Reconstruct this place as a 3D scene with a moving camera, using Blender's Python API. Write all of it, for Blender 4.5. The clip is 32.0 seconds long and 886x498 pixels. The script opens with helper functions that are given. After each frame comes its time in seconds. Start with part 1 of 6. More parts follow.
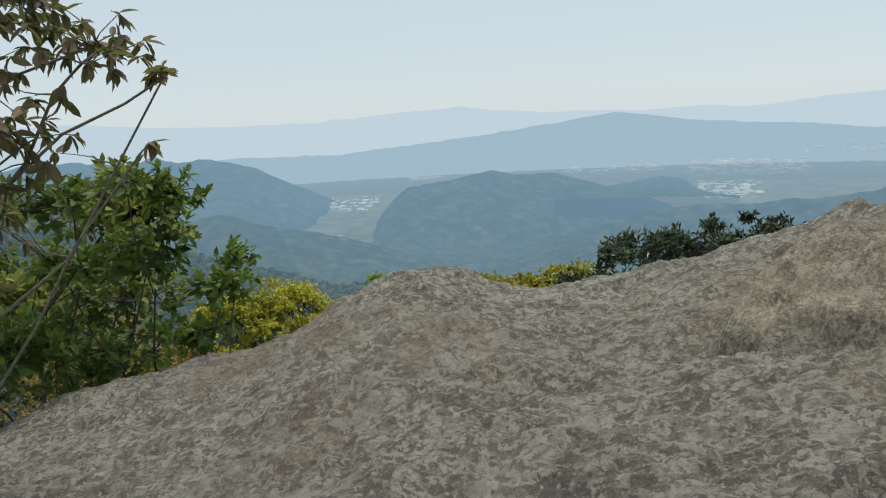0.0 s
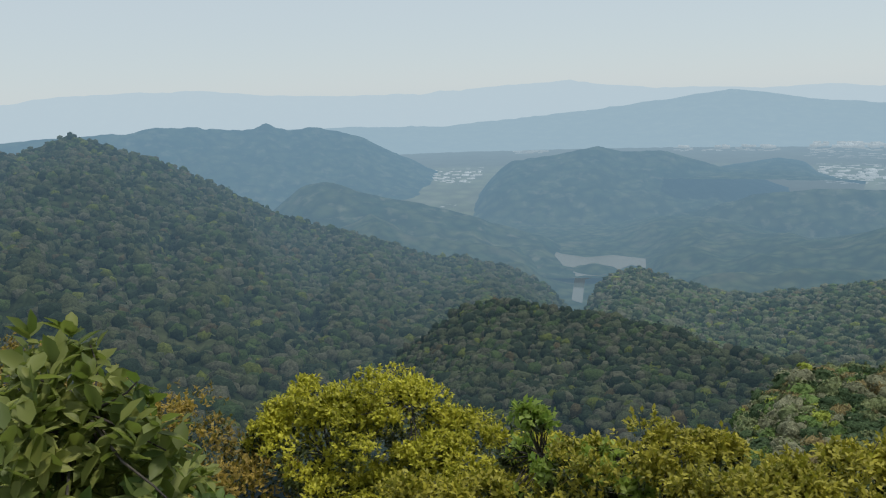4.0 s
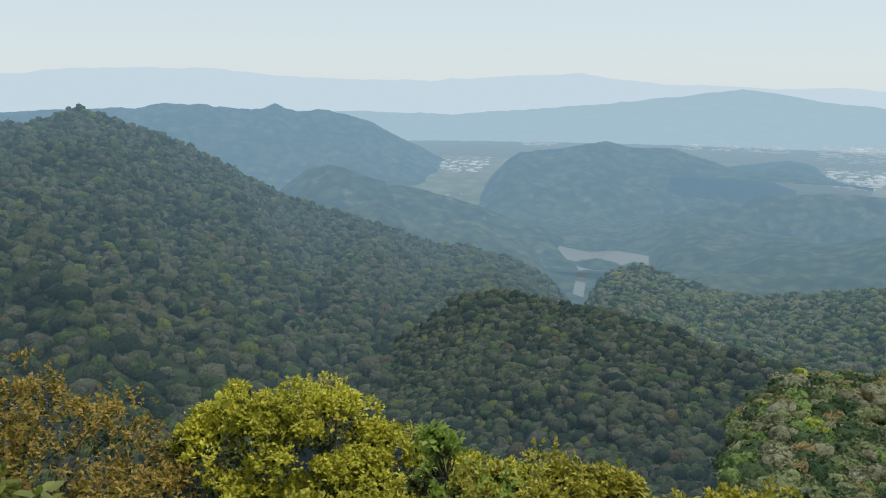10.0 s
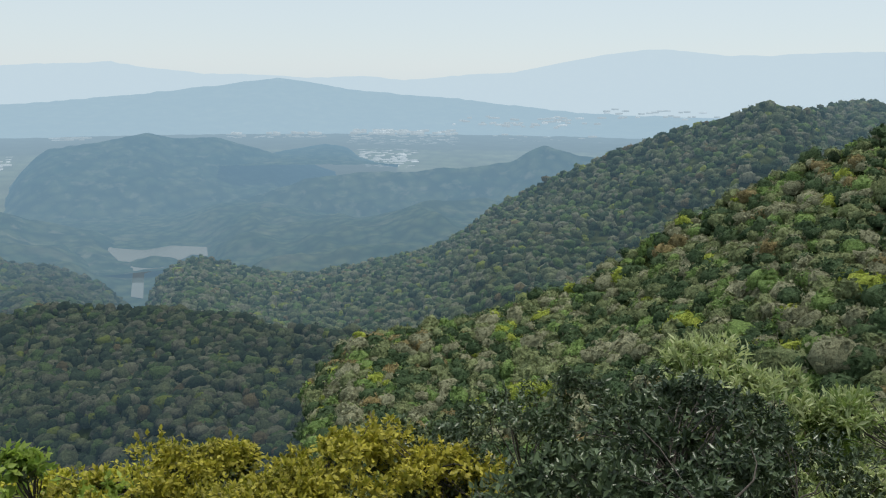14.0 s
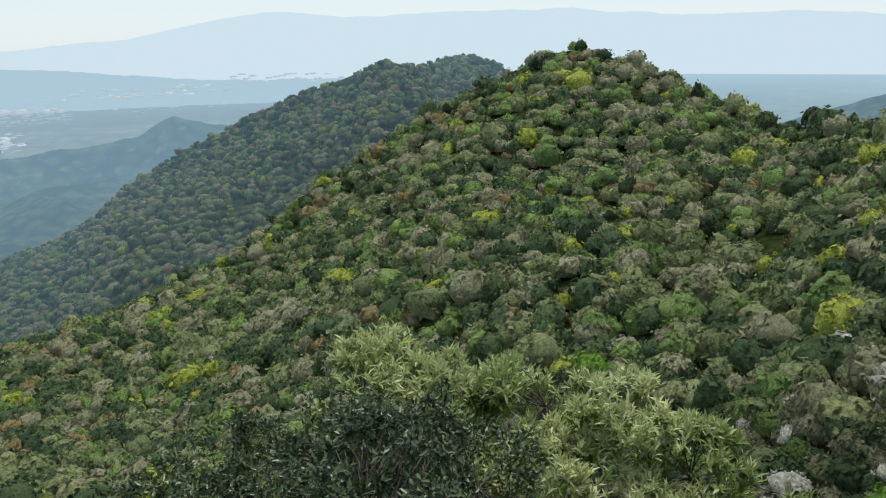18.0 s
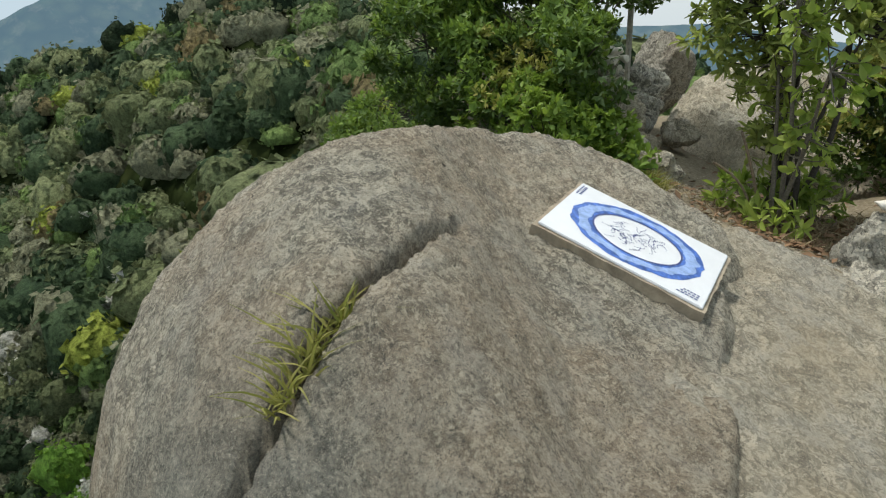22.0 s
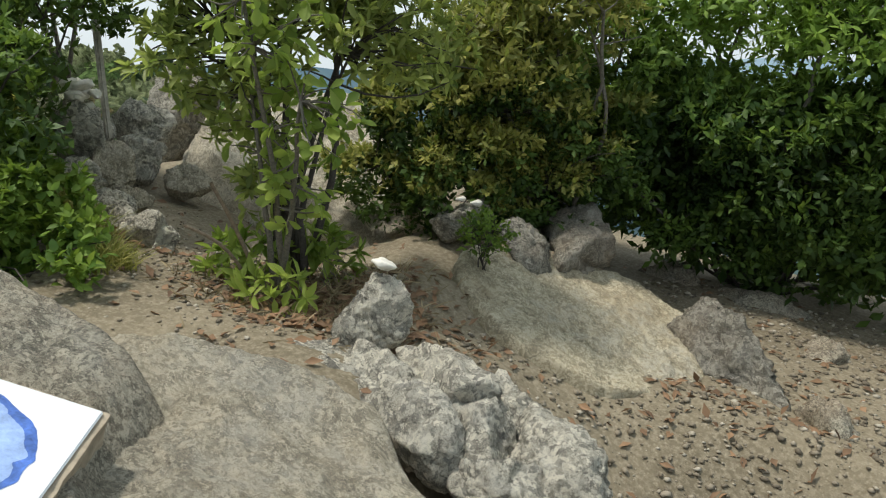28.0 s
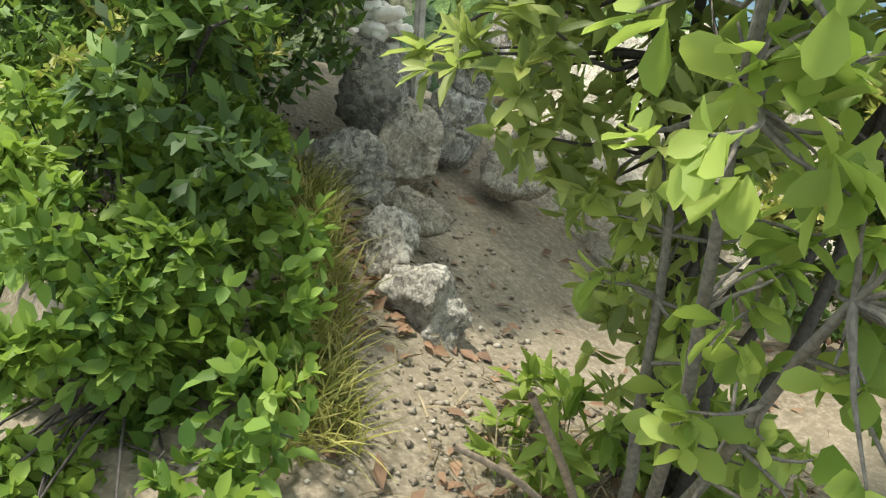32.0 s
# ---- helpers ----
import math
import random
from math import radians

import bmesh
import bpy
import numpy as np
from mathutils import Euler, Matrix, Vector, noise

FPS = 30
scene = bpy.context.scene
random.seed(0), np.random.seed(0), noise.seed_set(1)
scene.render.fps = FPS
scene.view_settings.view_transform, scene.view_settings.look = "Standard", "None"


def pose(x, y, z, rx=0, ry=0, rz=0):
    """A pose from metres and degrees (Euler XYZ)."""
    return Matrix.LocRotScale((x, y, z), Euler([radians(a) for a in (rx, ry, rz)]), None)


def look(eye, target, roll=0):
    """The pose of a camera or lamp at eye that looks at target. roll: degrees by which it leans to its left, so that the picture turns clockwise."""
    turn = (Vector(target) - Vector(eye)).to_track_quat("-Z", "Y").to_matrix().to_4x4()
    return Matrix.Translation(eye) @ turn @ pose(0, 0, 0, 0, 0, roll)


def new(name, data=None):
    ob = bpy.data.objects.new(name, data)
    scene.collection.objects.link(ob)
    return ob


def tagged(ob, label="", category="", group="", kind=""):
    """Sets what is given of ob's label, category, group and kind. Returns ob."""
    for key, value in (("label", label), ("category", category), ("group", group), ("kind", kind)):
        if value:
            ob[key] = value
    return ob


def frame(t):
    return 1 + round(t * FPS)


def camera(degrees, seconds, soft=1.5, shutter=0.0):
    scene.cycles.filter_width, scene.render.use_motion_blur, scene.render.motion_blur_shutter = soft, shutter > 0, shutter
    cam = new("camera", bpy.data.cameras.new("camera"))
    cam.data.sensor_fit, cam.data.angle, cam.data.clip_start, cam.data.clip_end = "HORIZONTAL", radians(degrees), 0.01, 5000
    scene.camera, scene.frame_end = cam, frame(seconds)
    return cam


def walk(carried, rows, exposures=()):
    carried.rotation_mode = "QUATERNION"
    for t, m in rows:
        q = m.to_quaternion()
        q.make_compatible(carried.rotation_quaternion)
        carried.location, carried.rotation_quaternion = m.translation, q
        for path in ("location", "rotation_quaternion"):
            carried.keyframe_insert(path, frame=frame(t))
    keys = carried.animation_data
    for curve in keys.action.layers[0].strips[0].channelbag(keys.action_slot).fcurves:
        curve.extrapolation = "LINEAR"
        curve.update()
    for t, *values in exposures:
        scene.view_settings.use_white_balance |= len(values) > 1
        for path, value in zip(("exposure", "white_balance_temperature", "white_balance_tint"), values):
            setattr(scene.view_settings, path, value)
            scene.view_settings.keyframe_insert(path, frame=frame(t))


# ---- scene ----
# ---- camera and walk ----
cam = camera(59.13, 32.0, soft=1.15)


def view(x, y, z, heading, tilt, roll):
    """The camera at a place, by compass heading, tilt and roll in degrees."""
    return pose(x, y, z, 0, 0, -heading) @ pose(0, 0, 0, 90 + tilt) @ pose(0, 0, 0, 0, 0, roll)


PATH = [
    (0.0, -0.023, -3.344, 0.757, 0.03, -10.08, -3.13),
    (0.5, -0.128, -3.047, 0.707, 0.17, -12.70, -2.95),
    (1.0, -0.266, -2.674, 0.640, 0.82, -11.25, -2.55),
    (1.5, -0.352, -2.136, 0.554, 1.45, -10.80, -1.82),
    (2.0, -0.454, -1.579, 0.499, 4.66, -11.23, -1.19),
    (2.5, -0.488, -1.162, 0.491, 6.53, -10.19, -2.35),
    (3.0, -0.678, -0.842, 0.817, 5.40, -11.56, -1.18),
    (3.5, -0.581, -0.593, 1.069, -0.01, -11.96, -1.08),
    (4.0, -0.640, -0.194, 1.277, -7.51, -11.72, -2.01),
    (4.5, -0.593, 0.065, 1.362, -17.71, -10.55, -4.29),
    (6.5, -0.472, 0.065, 1.506, -32.88, -13.09, -1.07),
    (7.0, -0.383, 0.021, 1.531, -30.72, -13.00, -0.08),
    (7.5, -0.255, -0.018, 1.534, -27.91, -12.80, 0.47),
    (8.0, -0.185, -0.044, 1.521, -25.12, -12.71, 0.64),
    (8.5, -0.160, -0.033, 1.494, -20.94, -12.68, 0.93),
    (9.0, -0.115, 0.001, 1.435, -16.40, -12.61, 1.00),
    (9.5, -0.054, -0.006, 1.439, -12.09, -12.57, 0.73),
    (10.0, 0.000, -0.001, 1.499, -7.80, -12.60, 0.52),
    (10.5, 0.030, -0.034, 1.480, -3.68, -12.64, 0.48),
    (11.0, 0.049, -0.018, 1.462, 0.36, -12.64, 0.22),
    (11.5, 0.095, 0.045, 1.449, 4.29, -12.67, -0.25),
    (12.0, 0.125, 0.091, 1.442, 8.25, -12.76, -0.59),
    (12.5, 0.032, 0.044, 1.463, 12.22, -12.82, -0.06),
    (13.0, -0.119, 0.020, 1.463, 16.21, -12.89, 0.14),
    (13.5, -0.207, 0.010, 1.461, 20.42, -12.91, 0.52),
    (14.0, -0.182, 0.008, 1.355, 24.59, -13.04, 0.70),
    (14.5, -0.137, 0.219, 1.349, 28.74, -13.33, 0.54),
    (15.0, -0.045, 0.308, 1.307, 32.75, -13.71, 0.64),
    (15.5, -0.012, 0.287, 1.315, 36.77, -14.18, 0.47),
    (17.5, 0.042, 0.333, 1.531, 47.09, -15.17, -0.65),
    (18.0, 0.043, 0.363, 1.668, 50.64, -15.62, -0.95),
    (18.5, -0.012, 0.392, 1.664, 56.16, -16.11, -1.75),
    (19.0, 0.313, 0.529, 1.652, 64.27, -16.74, -2.31),
    (19.5, 0.467, 0.412, 1.620, 74.52, -17.31, -2.02),
    (20.0, 0.326, 0.456, 1.595, 85.46, -17.67, -0.87),
    (20.5, 0.322, 0.442, 1.609, 95.48, -17.91, -0.41),
    (21.0, 0.411, 0.355, 1.570, 103.38, -18.05, -0.25),
    (21.5, 0.431, 0.297, 1.562, 109.41, -18.31, -0.46),
    (22.0, 0.423, 0.259, 1.567, 113.69, -18.69, -0.85),
    (22.5, 0.402, 0.214, 1.557, 117.28, -18.99, -1.28),
    (23.0, 0.385, 0.182, 1.543, 120.83, -19.27, -1.73),
    (23.5, 0.379, 0.144, 1.530, 124.11, -19.55, -2.23),
    (24.0, 0.346, 0.102, 1.521, 126.79, -19.73, -3.08),
    (24.5, 0.348, 0.055, 1.536, 129.39, -19.69, -3.47),
    (25.0, 0.373, 0.007, 1.591, 131.94, -17.56, -3.37),
    (25.5, 0.350, -0.035, 1.660, 133.85, -12.72, -3.20),
    (26.0, 0.351, -0.087, 1.632, 136.70, -9.06, -3.15),
    (26.5, 0.396, -0.192, 1.576, 140.32, -10.16, -2.79),
    (28.5, 1.424, -1.686, 1.359, 142.91, -16.94, 0.40),
    (29.0, 1.676, -1.885, 1.420, 142.23, -16.76, -0.05),
    (29.5, 1.886, -2.087, 1.538, 139.58, -19.69, -1.16),
    (30.0, 2.166, -2.344, 1.473, 135.56, -17.65, -1.40),
    (30.5, 2.545, -2.688, 1.410, 129.89, -13.50, 1.55),
    (31.0, 2.899, -2.951, 1.424, 123.28, -16.96, 2.88),
    (31.5, 3.157, -2.990, 1.498, 121.00, -20.75, 4.12),
    (32.0, 3.459, -2.987, 1.548, 119.45, -25.47, 5.48),
]
walk(cam, [(r[0], view(*r[1:])) for r in PATH], exposures=[(0.0, -0.05), (2.0, -0.1), (3.0, -0.33), (4.5, -0.12), (6.5, 0.0), (15.5, 0.02), (18.0, 0.2), (19.5, 0.27), (20.2, 0.28), (21.0, 0.08), (24.5, 0.05), (26.5, 0.05), (28.5, 0.25), (30.0, 0.4), (31.0, 1.12), (32.0, 1.22)])

# ---- world, sun ----
SUN_ELEVATION, SUN_HEADING = 70.0, 60.0
world = bpy.data.worlds.new("hazy_sky")
scene.world = world
world.use_nodes = True
_n, _l = world.node_tree.nodes, world.node_tree.links
_n.clear()
_sky = _n.new("ShaderNodeTexSky")
_sky.sky_type, _sky.sun_disc = "NISHITA", False
_sky.sun_elevation, _sky.sun_rotation = radians(SUN_ELEVATION), radians(SUN_HEADING)
_sky.air_density, _sky.dust_density, _sky.ozone_density, _sky.altitude = 1.0, 0.2, 1.5, 500
_bg_sky, _bg_haze, _add, _out = (_n.new(k) for k in ("ShaderNodeBackground", "ShaderNodeBackground", "ShaderNodeAddShader", "ShaderNodeOutputWorld"))
_bg_sky.inputs[1].default_value = 0.018
_bg_haze.inputs[0].default_value = (0.65, 0.745, 0.80, 1)
_bg_haze.inputs[1].default_value = 0.84
_l.new(_sky.outputs[0], _bg_sky.inputs[0])
_l.new(_bg_sky.outputs[0], _add.inputs[0])
_l.new(_bg_haze.outputs[0], _add.inputs[1])
_l.new(_add.outputs[0], _out.inputs[0])

_sun = bpy.data.lights.new("sun", "SUN")
_sun.energy, _sun.angle, _sun.color = 2.9, radians(7), (1.0, 0.96, 0.88)
sun = new("sun", _sun)
_e, _h = radians(SUN_ELEVATION), radians(SUN_HEADING)
sun.matrix_world = look(Vector((math.sin(_h) * math.cos(_e), math.cos(_h) * math.cos(_e), math.sin(_e))) * 60, (0, 0, 0))

# ---- materials ----
def nodes_of(name):
    m = bpy.data.materials.new(name)
    m.use_nodes = True
    t = m.node_tree
    return m, t, t.nodes["Principled BSDF"], t.nodes["Material Output"]


def add_node(t, kind, **values):
    n = t.nodes.new(kind)
    for k, v in values.items():
        n.inputs[k].default_value = v
    return n


def noise_node(t, scale, detail=4.0, rough=0.55, distort=0.0, vector=None):
    n = add_node(t, "ShaderNodeTexNoise", Scale=scale, Detail=detail, Roughness=rough, Distortion=distort)
    if vector is not None:
        t.links.new(vector, n.inputs["Vector"])
    return n.outputs["Fac"]


def ramp(t, fac, stops):
    n = t.nodes.new("ShaderNodeValToRGB")
    while len(n.color_ramp.elements) < len(stops):
        n.color_ramp.elements.new(0.5)
    for e, (p, c) in zip(n.color_ramp.elements, stops):
        e.position, e.color = p, (*c, 1) if len(c) == 3 else (c[0], c[0], c[0], 1)
    t.links.new(fac, n.inputs[0])
    return n.outputs[0]


def mix(t, fac, a, b, blend="MIX"):
    n = t.nodes.new("ShaderNodeMix")
    n.data_type, n.blend_type = "RGBA", blend
    for s, v in ((n.inputs[0], fac), (n.inputs[6], a), (n.inputs[7], b)):
        if isinstance(v, bpy.types.NodeSocket):
            t.links.new(v, s)
        else:
            s.default_value = v if isinstance(v, (int, float)) else (*v, 1)
    return n.outputs[2]


def bump(t, p, height, strength, distance):
    n = add_node(t, "ShaderNodeBump", Strength=strength, Distance=distance)
    t.links.new(height, n.inputs["Height"])
    t.links.new(n.outputs[0], p.inputs["Normal"])
    return n


def place(t):
    return t.nodes.new("ShaderNodeNewGeometry").outputs["Position"]


def spread_mask(t, value, full, none):
    """1 up to the value full, falling to 0 at none."""
    r = add_node(t, "ShaderNodeMapRange")
    for i, v in enumerate((full, none, 1.0, 0.0)):
        r.inputs[i + 1].default_value = v
    t.links.new(value, r.inputs[0])
    return r.outputs[0]


def rock_material(name, dark, mid, light, stain, stain_at=0.56, scale=1.0, relief=0.05, veil=0.5, patch=None):
    """Weathered granite: flakes and ledges, lichen spots, pits with their shade put into the colour, iron stains,
    coarse crystals.
    """
    m, t, p, _ = nodes_of(name)
    w = place(t)
    wn = add_node(t, "ShaderNodeTexNoise", Scale=5.0 * scale, Detail=6.0, Roughness=0.65)
    t.links.new(w, wn.inputs["Vector"])
    push = t.nodes.new("ShaderNodeVectorMath")
    push.operation = "MULTIPLY_ADD"
    t.links.new(wn.outputs["Color"], push.inputs[0])
    push.inputs[1].default_value = (0.22, 0.22, 0.22)
    t.links.new(w, push.inputs[2])
    bent_w = push.outputs[0]

    def flakes(size):
        v = add_node(t, "ShaderNodeTexVoronoi", Scale=size)
        t.links.new(bent_w, v.inputs["Vector"])
        q = t.nodes.new("ShaderNodeSeparateColor")
        t.links.new(v.outputs["Color"], q.inputs[0])
        e = add_node(t, "ShaderNodeTexVoronoi", Scale=size)
        e.feature = "DISTANCE_TO_EDGE"
        t.links.new(bent_w, e.inputs["Vector"])
        return q.outputs[0], e.outputs["Distance"]

    big_tone, big_edge = flakes(7.5 * scale)
    small_tone, small_edge = flakes(34.0 * scale)
    wide = noise_node(t, 0.8 * scale, 5, 0.62, 0.3, w)
    blotch = noise_node(t, 4.2 * scale, 8, 0.72, 0.0, w)
    spots = noise_node(t, 42 * scale, 8, 0.85, 0.0, w)
    fine = noise_node(t, 85, 6, 0.9, 0.0, w)
    mid, light = (tuple(x * k for x, k in zip(q, (1.03, 1.0, 0.92))) for q in (mid, light))
    half = tuple((x + y) / 2 for x, y in zip(mid, light))
    low = tuple((x + y) / 2 for x, y in zip(mid, dark))
    tone = mix(t, 0.6, mix(t, 0.15, blotch, big_tone), mix(t, 0.42, spots, small_tone))
    c = ramp(t, tone, [(0.38, low), (0.455, mid), (0.52, half), (0.6, light)])
    tint = noise_node(t, 0.9 * scale, 7, 0.66, 0.3, w)
    c = mix(t, ramp(t, mix(t, 0.45, tint, wide), [(stain_at - 0.03, (0,)), (stain_at + 0.1, (0.75,))]), c, mix(t, 0.6, c, stain))
    grey = tuple(sum(mid) / 3 * k for k in (0.96, 1.0, 0.985))
    c = mix(t, ramp(t, mix(t, 0.5, noise_node(t, 0.7 * scale, 7, 0.68, 0.4, w), blotch), [(0.5, (0,)), (0.6, (0.6,))]), c, mix(t, 0.5, c, grey))
    if patch:
        centre, reach, colour = patch
        gap = t.nodes.new("ShaderNodeVectorMath")
        gap.operation = "DISTANCE"
        t.links.new(w, gap.inputs[0])
        gap.inputs[1].default_value = centre
        rag = mix(t, 0.5, mix(t, 0.5, tint, blotch), spots)
        ring = t.nodes.new("ShaderNodeMath")
        ring.operation = "MULTIPLY_ADD"
        t.links.new(rag, ring.inputs[0])
        ring.inputs[1].default_value = 2.2
        t.links.new(gap.outputs["Value"], ring.inputs[2])
        c = mix(t, spread_mask(t, ring.outputs[0], reach + 0.8, reach + 1.3), c, mix(t, 0.65, c, colour))
    # low spots go dark: lichen, and the shade of pits painted with it
    c = mix(t, ramp(t, mix(t, 0.35, spots, blotch), [(0.36, (0.9,)), (0.41, (0,))]), c, dark)
    some = ramp(t, blotch, [(0.42, (1,)), (0.54, (0.08,))])
    c = mix(t, mix(t, 1.0, ramp(t, small_edge, [(0.0, (0.65,)), (0.09, (0,))]), some, "MULTIPLY"), c, dark)
    c = mix(t, mix(t, 1.0, ramp(t, big_edge, [(0.0, (0.7,)), (0.035, (0,))]), some, "MULTIPLY"), c, dark)
    c = mix(t, ramp(t, fine, [(0.41, (veil,)), (0.455, (0,))]), c, dark)
    c = mix(t, ramp(t, fine, [(0.55, (0,)), (0.61, (veil,))]), c, light)
    t.links.new(c, p.inputs["Base Color"])
    p.inputs["Roughness"].default_value = 0.92
    p.inputs["Specular IOR Level"].default_value = 0.2
    h = mix(t, 0.45, mix(t, 0.4, spots, small_tone), mix(t, 0.4, blotch, big_tone))
    bump(t, p, h, 1.0, relief)
    return m


def soil_material(name, a, b, c, pebble=34.0):
    m, t, p, _ = nodes_of(name)
    w = place(t)
    big, fine = noise_node(t, 1.1, 5, 0.6, 0.4, w), noise_node(t, 26, 5, 0.7, 0, w)
    col = mix(t, ramp(t, big, [(0.38, (0,)), (0.62, (1,))]), a, b)
    col = mix(t, ramp(t, fine, [(0.45, (0,)), (0.7, (0.8,))]), col, c)
    v = add_node(t, "ShaderNodeTexVoronoi", Scale=pebble)
    t.links.new(w, v.inputs["Vector"])
    col = mix(t, ramp(t, v.outputs["Distance"], [(0.08, (0.55,)), (0.3, (0,))]), col, c)
    t.links.new(col, p.inputs["Base Color"])
    p.inputs["Roughness"].default_value = 0.95
    p.inputs["Specular IOR Level"].default_value = 0.1
    bump(t, p, mix(t, 0.5, fine, v.outputs["Distance"]), 0.7, 0.015)
    return m


def leaf_material(name, old, young, thin=0.35, gloss=0.55, patch=0.9, haze_glow=None, coat=0.3, wander=0.5, speckle=0.0):
    """Foliage: each leaf its own shade between old and young, drifting from clump to clump; light passes through."""
    m, t, p, out = nodes_of(name)
    g = t.nodes.new("ShaderNodeNewGeometry")
    w = g.outputs["Position"]
    drift = noise_node(t, patch, 3, 0.6, 0, w)
    f = mix(t, wander, g.outputs["Random Per Island"], ramp(t, drift, [(0.34, (0,)), (0.66, (1,))]))
    mid = tuple((x + y) / 2 for x, y in zip(old, young))
    c = ramp(t, f, [(0.12, old), (0.5, mid), (0.88, young)])
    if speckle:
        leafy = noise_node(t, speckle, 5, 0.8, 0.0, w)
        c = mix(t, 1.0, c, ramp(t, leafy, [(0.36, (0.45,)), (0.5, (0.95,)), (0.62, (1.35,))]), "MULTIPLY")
        bump(t, p, leafy, 1.0, 1.2 / speckle)
    t.links.new(c, p.inputs["Base Color"])
    p.inputs["Roughness"].default_value = gloss
    p.inputs["Specular IOR Level"].default_value = coat
    tr = t.nodes.new("ShaderNodeBsdfTranslucent")
    t.links.new(mix(t, 0.35, c, (0.35, 0.5, 0.06), "MIX") if thin > 0.2 else c, tr.inputs[0])
    ms = add_node(t, "ShaderNodeMixShader", Fac=thin)
    t.links.new(p.outputs[0], ms.inputs[1])
    t.links.new(tr.outputs[0], ms.inputs[2])
    last = ms.outputs[0]
    # crowns on far slopes emit some haze colour of their own
    if haze_glow:
        last = haze_emission(t, last, *haze_glow)
    t.links.new(last, out.inputs[0])
    return m


def haze_emission(t, shader, share, colour):
    """Haze of the distance put into a far surface: part of it emits pale blue. share: one value, or (near, far, value
    near, value far).
    """
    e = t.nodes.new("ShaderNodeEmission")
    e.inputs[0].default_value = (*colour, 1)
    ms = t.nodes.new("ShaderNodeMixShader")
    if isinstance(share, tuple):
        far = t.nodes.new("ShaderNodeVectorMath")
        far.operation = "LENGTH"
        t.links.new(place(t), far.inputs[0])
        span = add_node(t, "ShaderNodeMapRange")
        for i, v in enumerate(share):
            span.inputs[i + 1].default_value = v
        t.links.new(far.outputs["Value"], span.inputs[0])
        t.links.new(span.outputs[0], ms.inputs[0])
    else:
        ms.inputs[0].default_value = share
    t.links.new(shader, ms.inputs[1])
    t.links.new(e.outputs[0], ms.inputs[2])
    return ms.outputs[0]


def wood_ground_material(name, a, b, scale, haze_glow=None, c=None, cscale=0.01):
    """Wooded hillside, seen from far: clumped crowns in two greens with painted shade between them, with paler patches.
    """
    m, t, p, out = nodes_of(name)
    w = place(t)
    v = add_node(t, "ShaderNodeTexVoronoi", Scale=scale)
    t.links.new(w, v.inputs["Vector"])
    n = noise_node(t, scale * 0.35, 6, 0.65, 0.5, w)
    col = mix(t, ramp(t, n, [(0.35, (0,)), (0.65, (1,))]), a, b)
    # cell borders darkened: shade between the crowns put into the colour
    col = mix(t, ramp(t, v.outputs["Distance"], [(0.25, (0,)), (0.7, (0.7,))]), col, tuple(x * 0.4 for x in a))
    if c:
        k = noise_node(t, cscale, 5, 0.6, 0.3, w)
        col = mix(t, ramp(t, k, [(0.54, (0,)), (0.72, (0.45,))]), col, c)
    t.links.new(col, p.inputs["Base Color"])
    p.inputs["Roughness"].default_value = 1.0
    p.inputs["Specular IOR Level"].default_value = 0.0
    h = mix(t, 0.5, n, v.outputs["Distance"])
    b_ = bump(t, p, h, min(1.0, scale * 6), 3.0 / max(scale * 4, 0.2))
    b_.invert = True
    # haze over a far hillside, mixed into its material as emission
    if haze_glow:
        t.links.new(haze_emission(t, p.outputs[0], *haze_glow), out.inputs[0])
    return m


def plain_material(name, colour, rough=0.7, metal=0.0, vary=0.25, scale=20.0, relief=0.0, spec=0.3):
    m, t, p, _ = nodes_of(name)
    w = place(t)
    n = noise_node(t, scale, 5, 0.65, 0.3, w)
    c = mix(t, ramp(t, n, [(0.3, (0,)), (0.7, (1,))]), tuple(x * (1 - vary) for x in colour), tuple(min(1, x * (1 + vary)) for x in colour))
    t.links.new(c, p.inputs["Base Color"])
    p.inputs["Roughness"].default_value, p.inputs["Metallic"].default_value = rough, metal
    p.inputs["Specular IOR Level"].default_value = spec
    if relief:
        bump(t, p, n, 0.8, relief)
    return m


# ---- mesh tools ----
def mesh_np(name, verts, faces, material, smooth=False):
    """A mesh from arrays: faces is (n, 3), or (n, 4) with the last two corners alike for triangles."""
    faces = np.asarray(faces, np.int32)
    n, k = faces.shape
    me = bpy.data.meshes.new(name)
    me.vertices.add(len(verts))
    me.vertices.foreach_set("co", np.asarray(verts, np.float32).ravel())
    me.loops.add(n * k)
    me.loops.foreach_set("vertex_index", faces.ravel())
    me.polygons.add(n)
    me.polygons.foreach_set("loop_start", np.arange(0, n * k, k, dtype=np.int32))
    me.polygons.foreach_set("loop_total", np.full(n, k, np.int32))
    if smooth:
        me.polygons.foreach_set("use_smooth", np.ones(n, bool))
    me.update(calc_edges=True)
    me.materials.append(material)
    return me


def hash3(i, j, k, seed):
    h = (i * 374761393 + j * 668265263 + k * 2147483647 + seed * 1274126177) & 0xFFFFFFFF
    h = ((h ^ (h >> 13)) * 1274126177) & 0xFFFFFFFF
    h = ((h ^ (h >> 16)) * 2246822519) & 0xFFFFFFFF
    return ((h ^ (h >> 15)) & 0xFFFFFF) / float(0xFFFFFF)


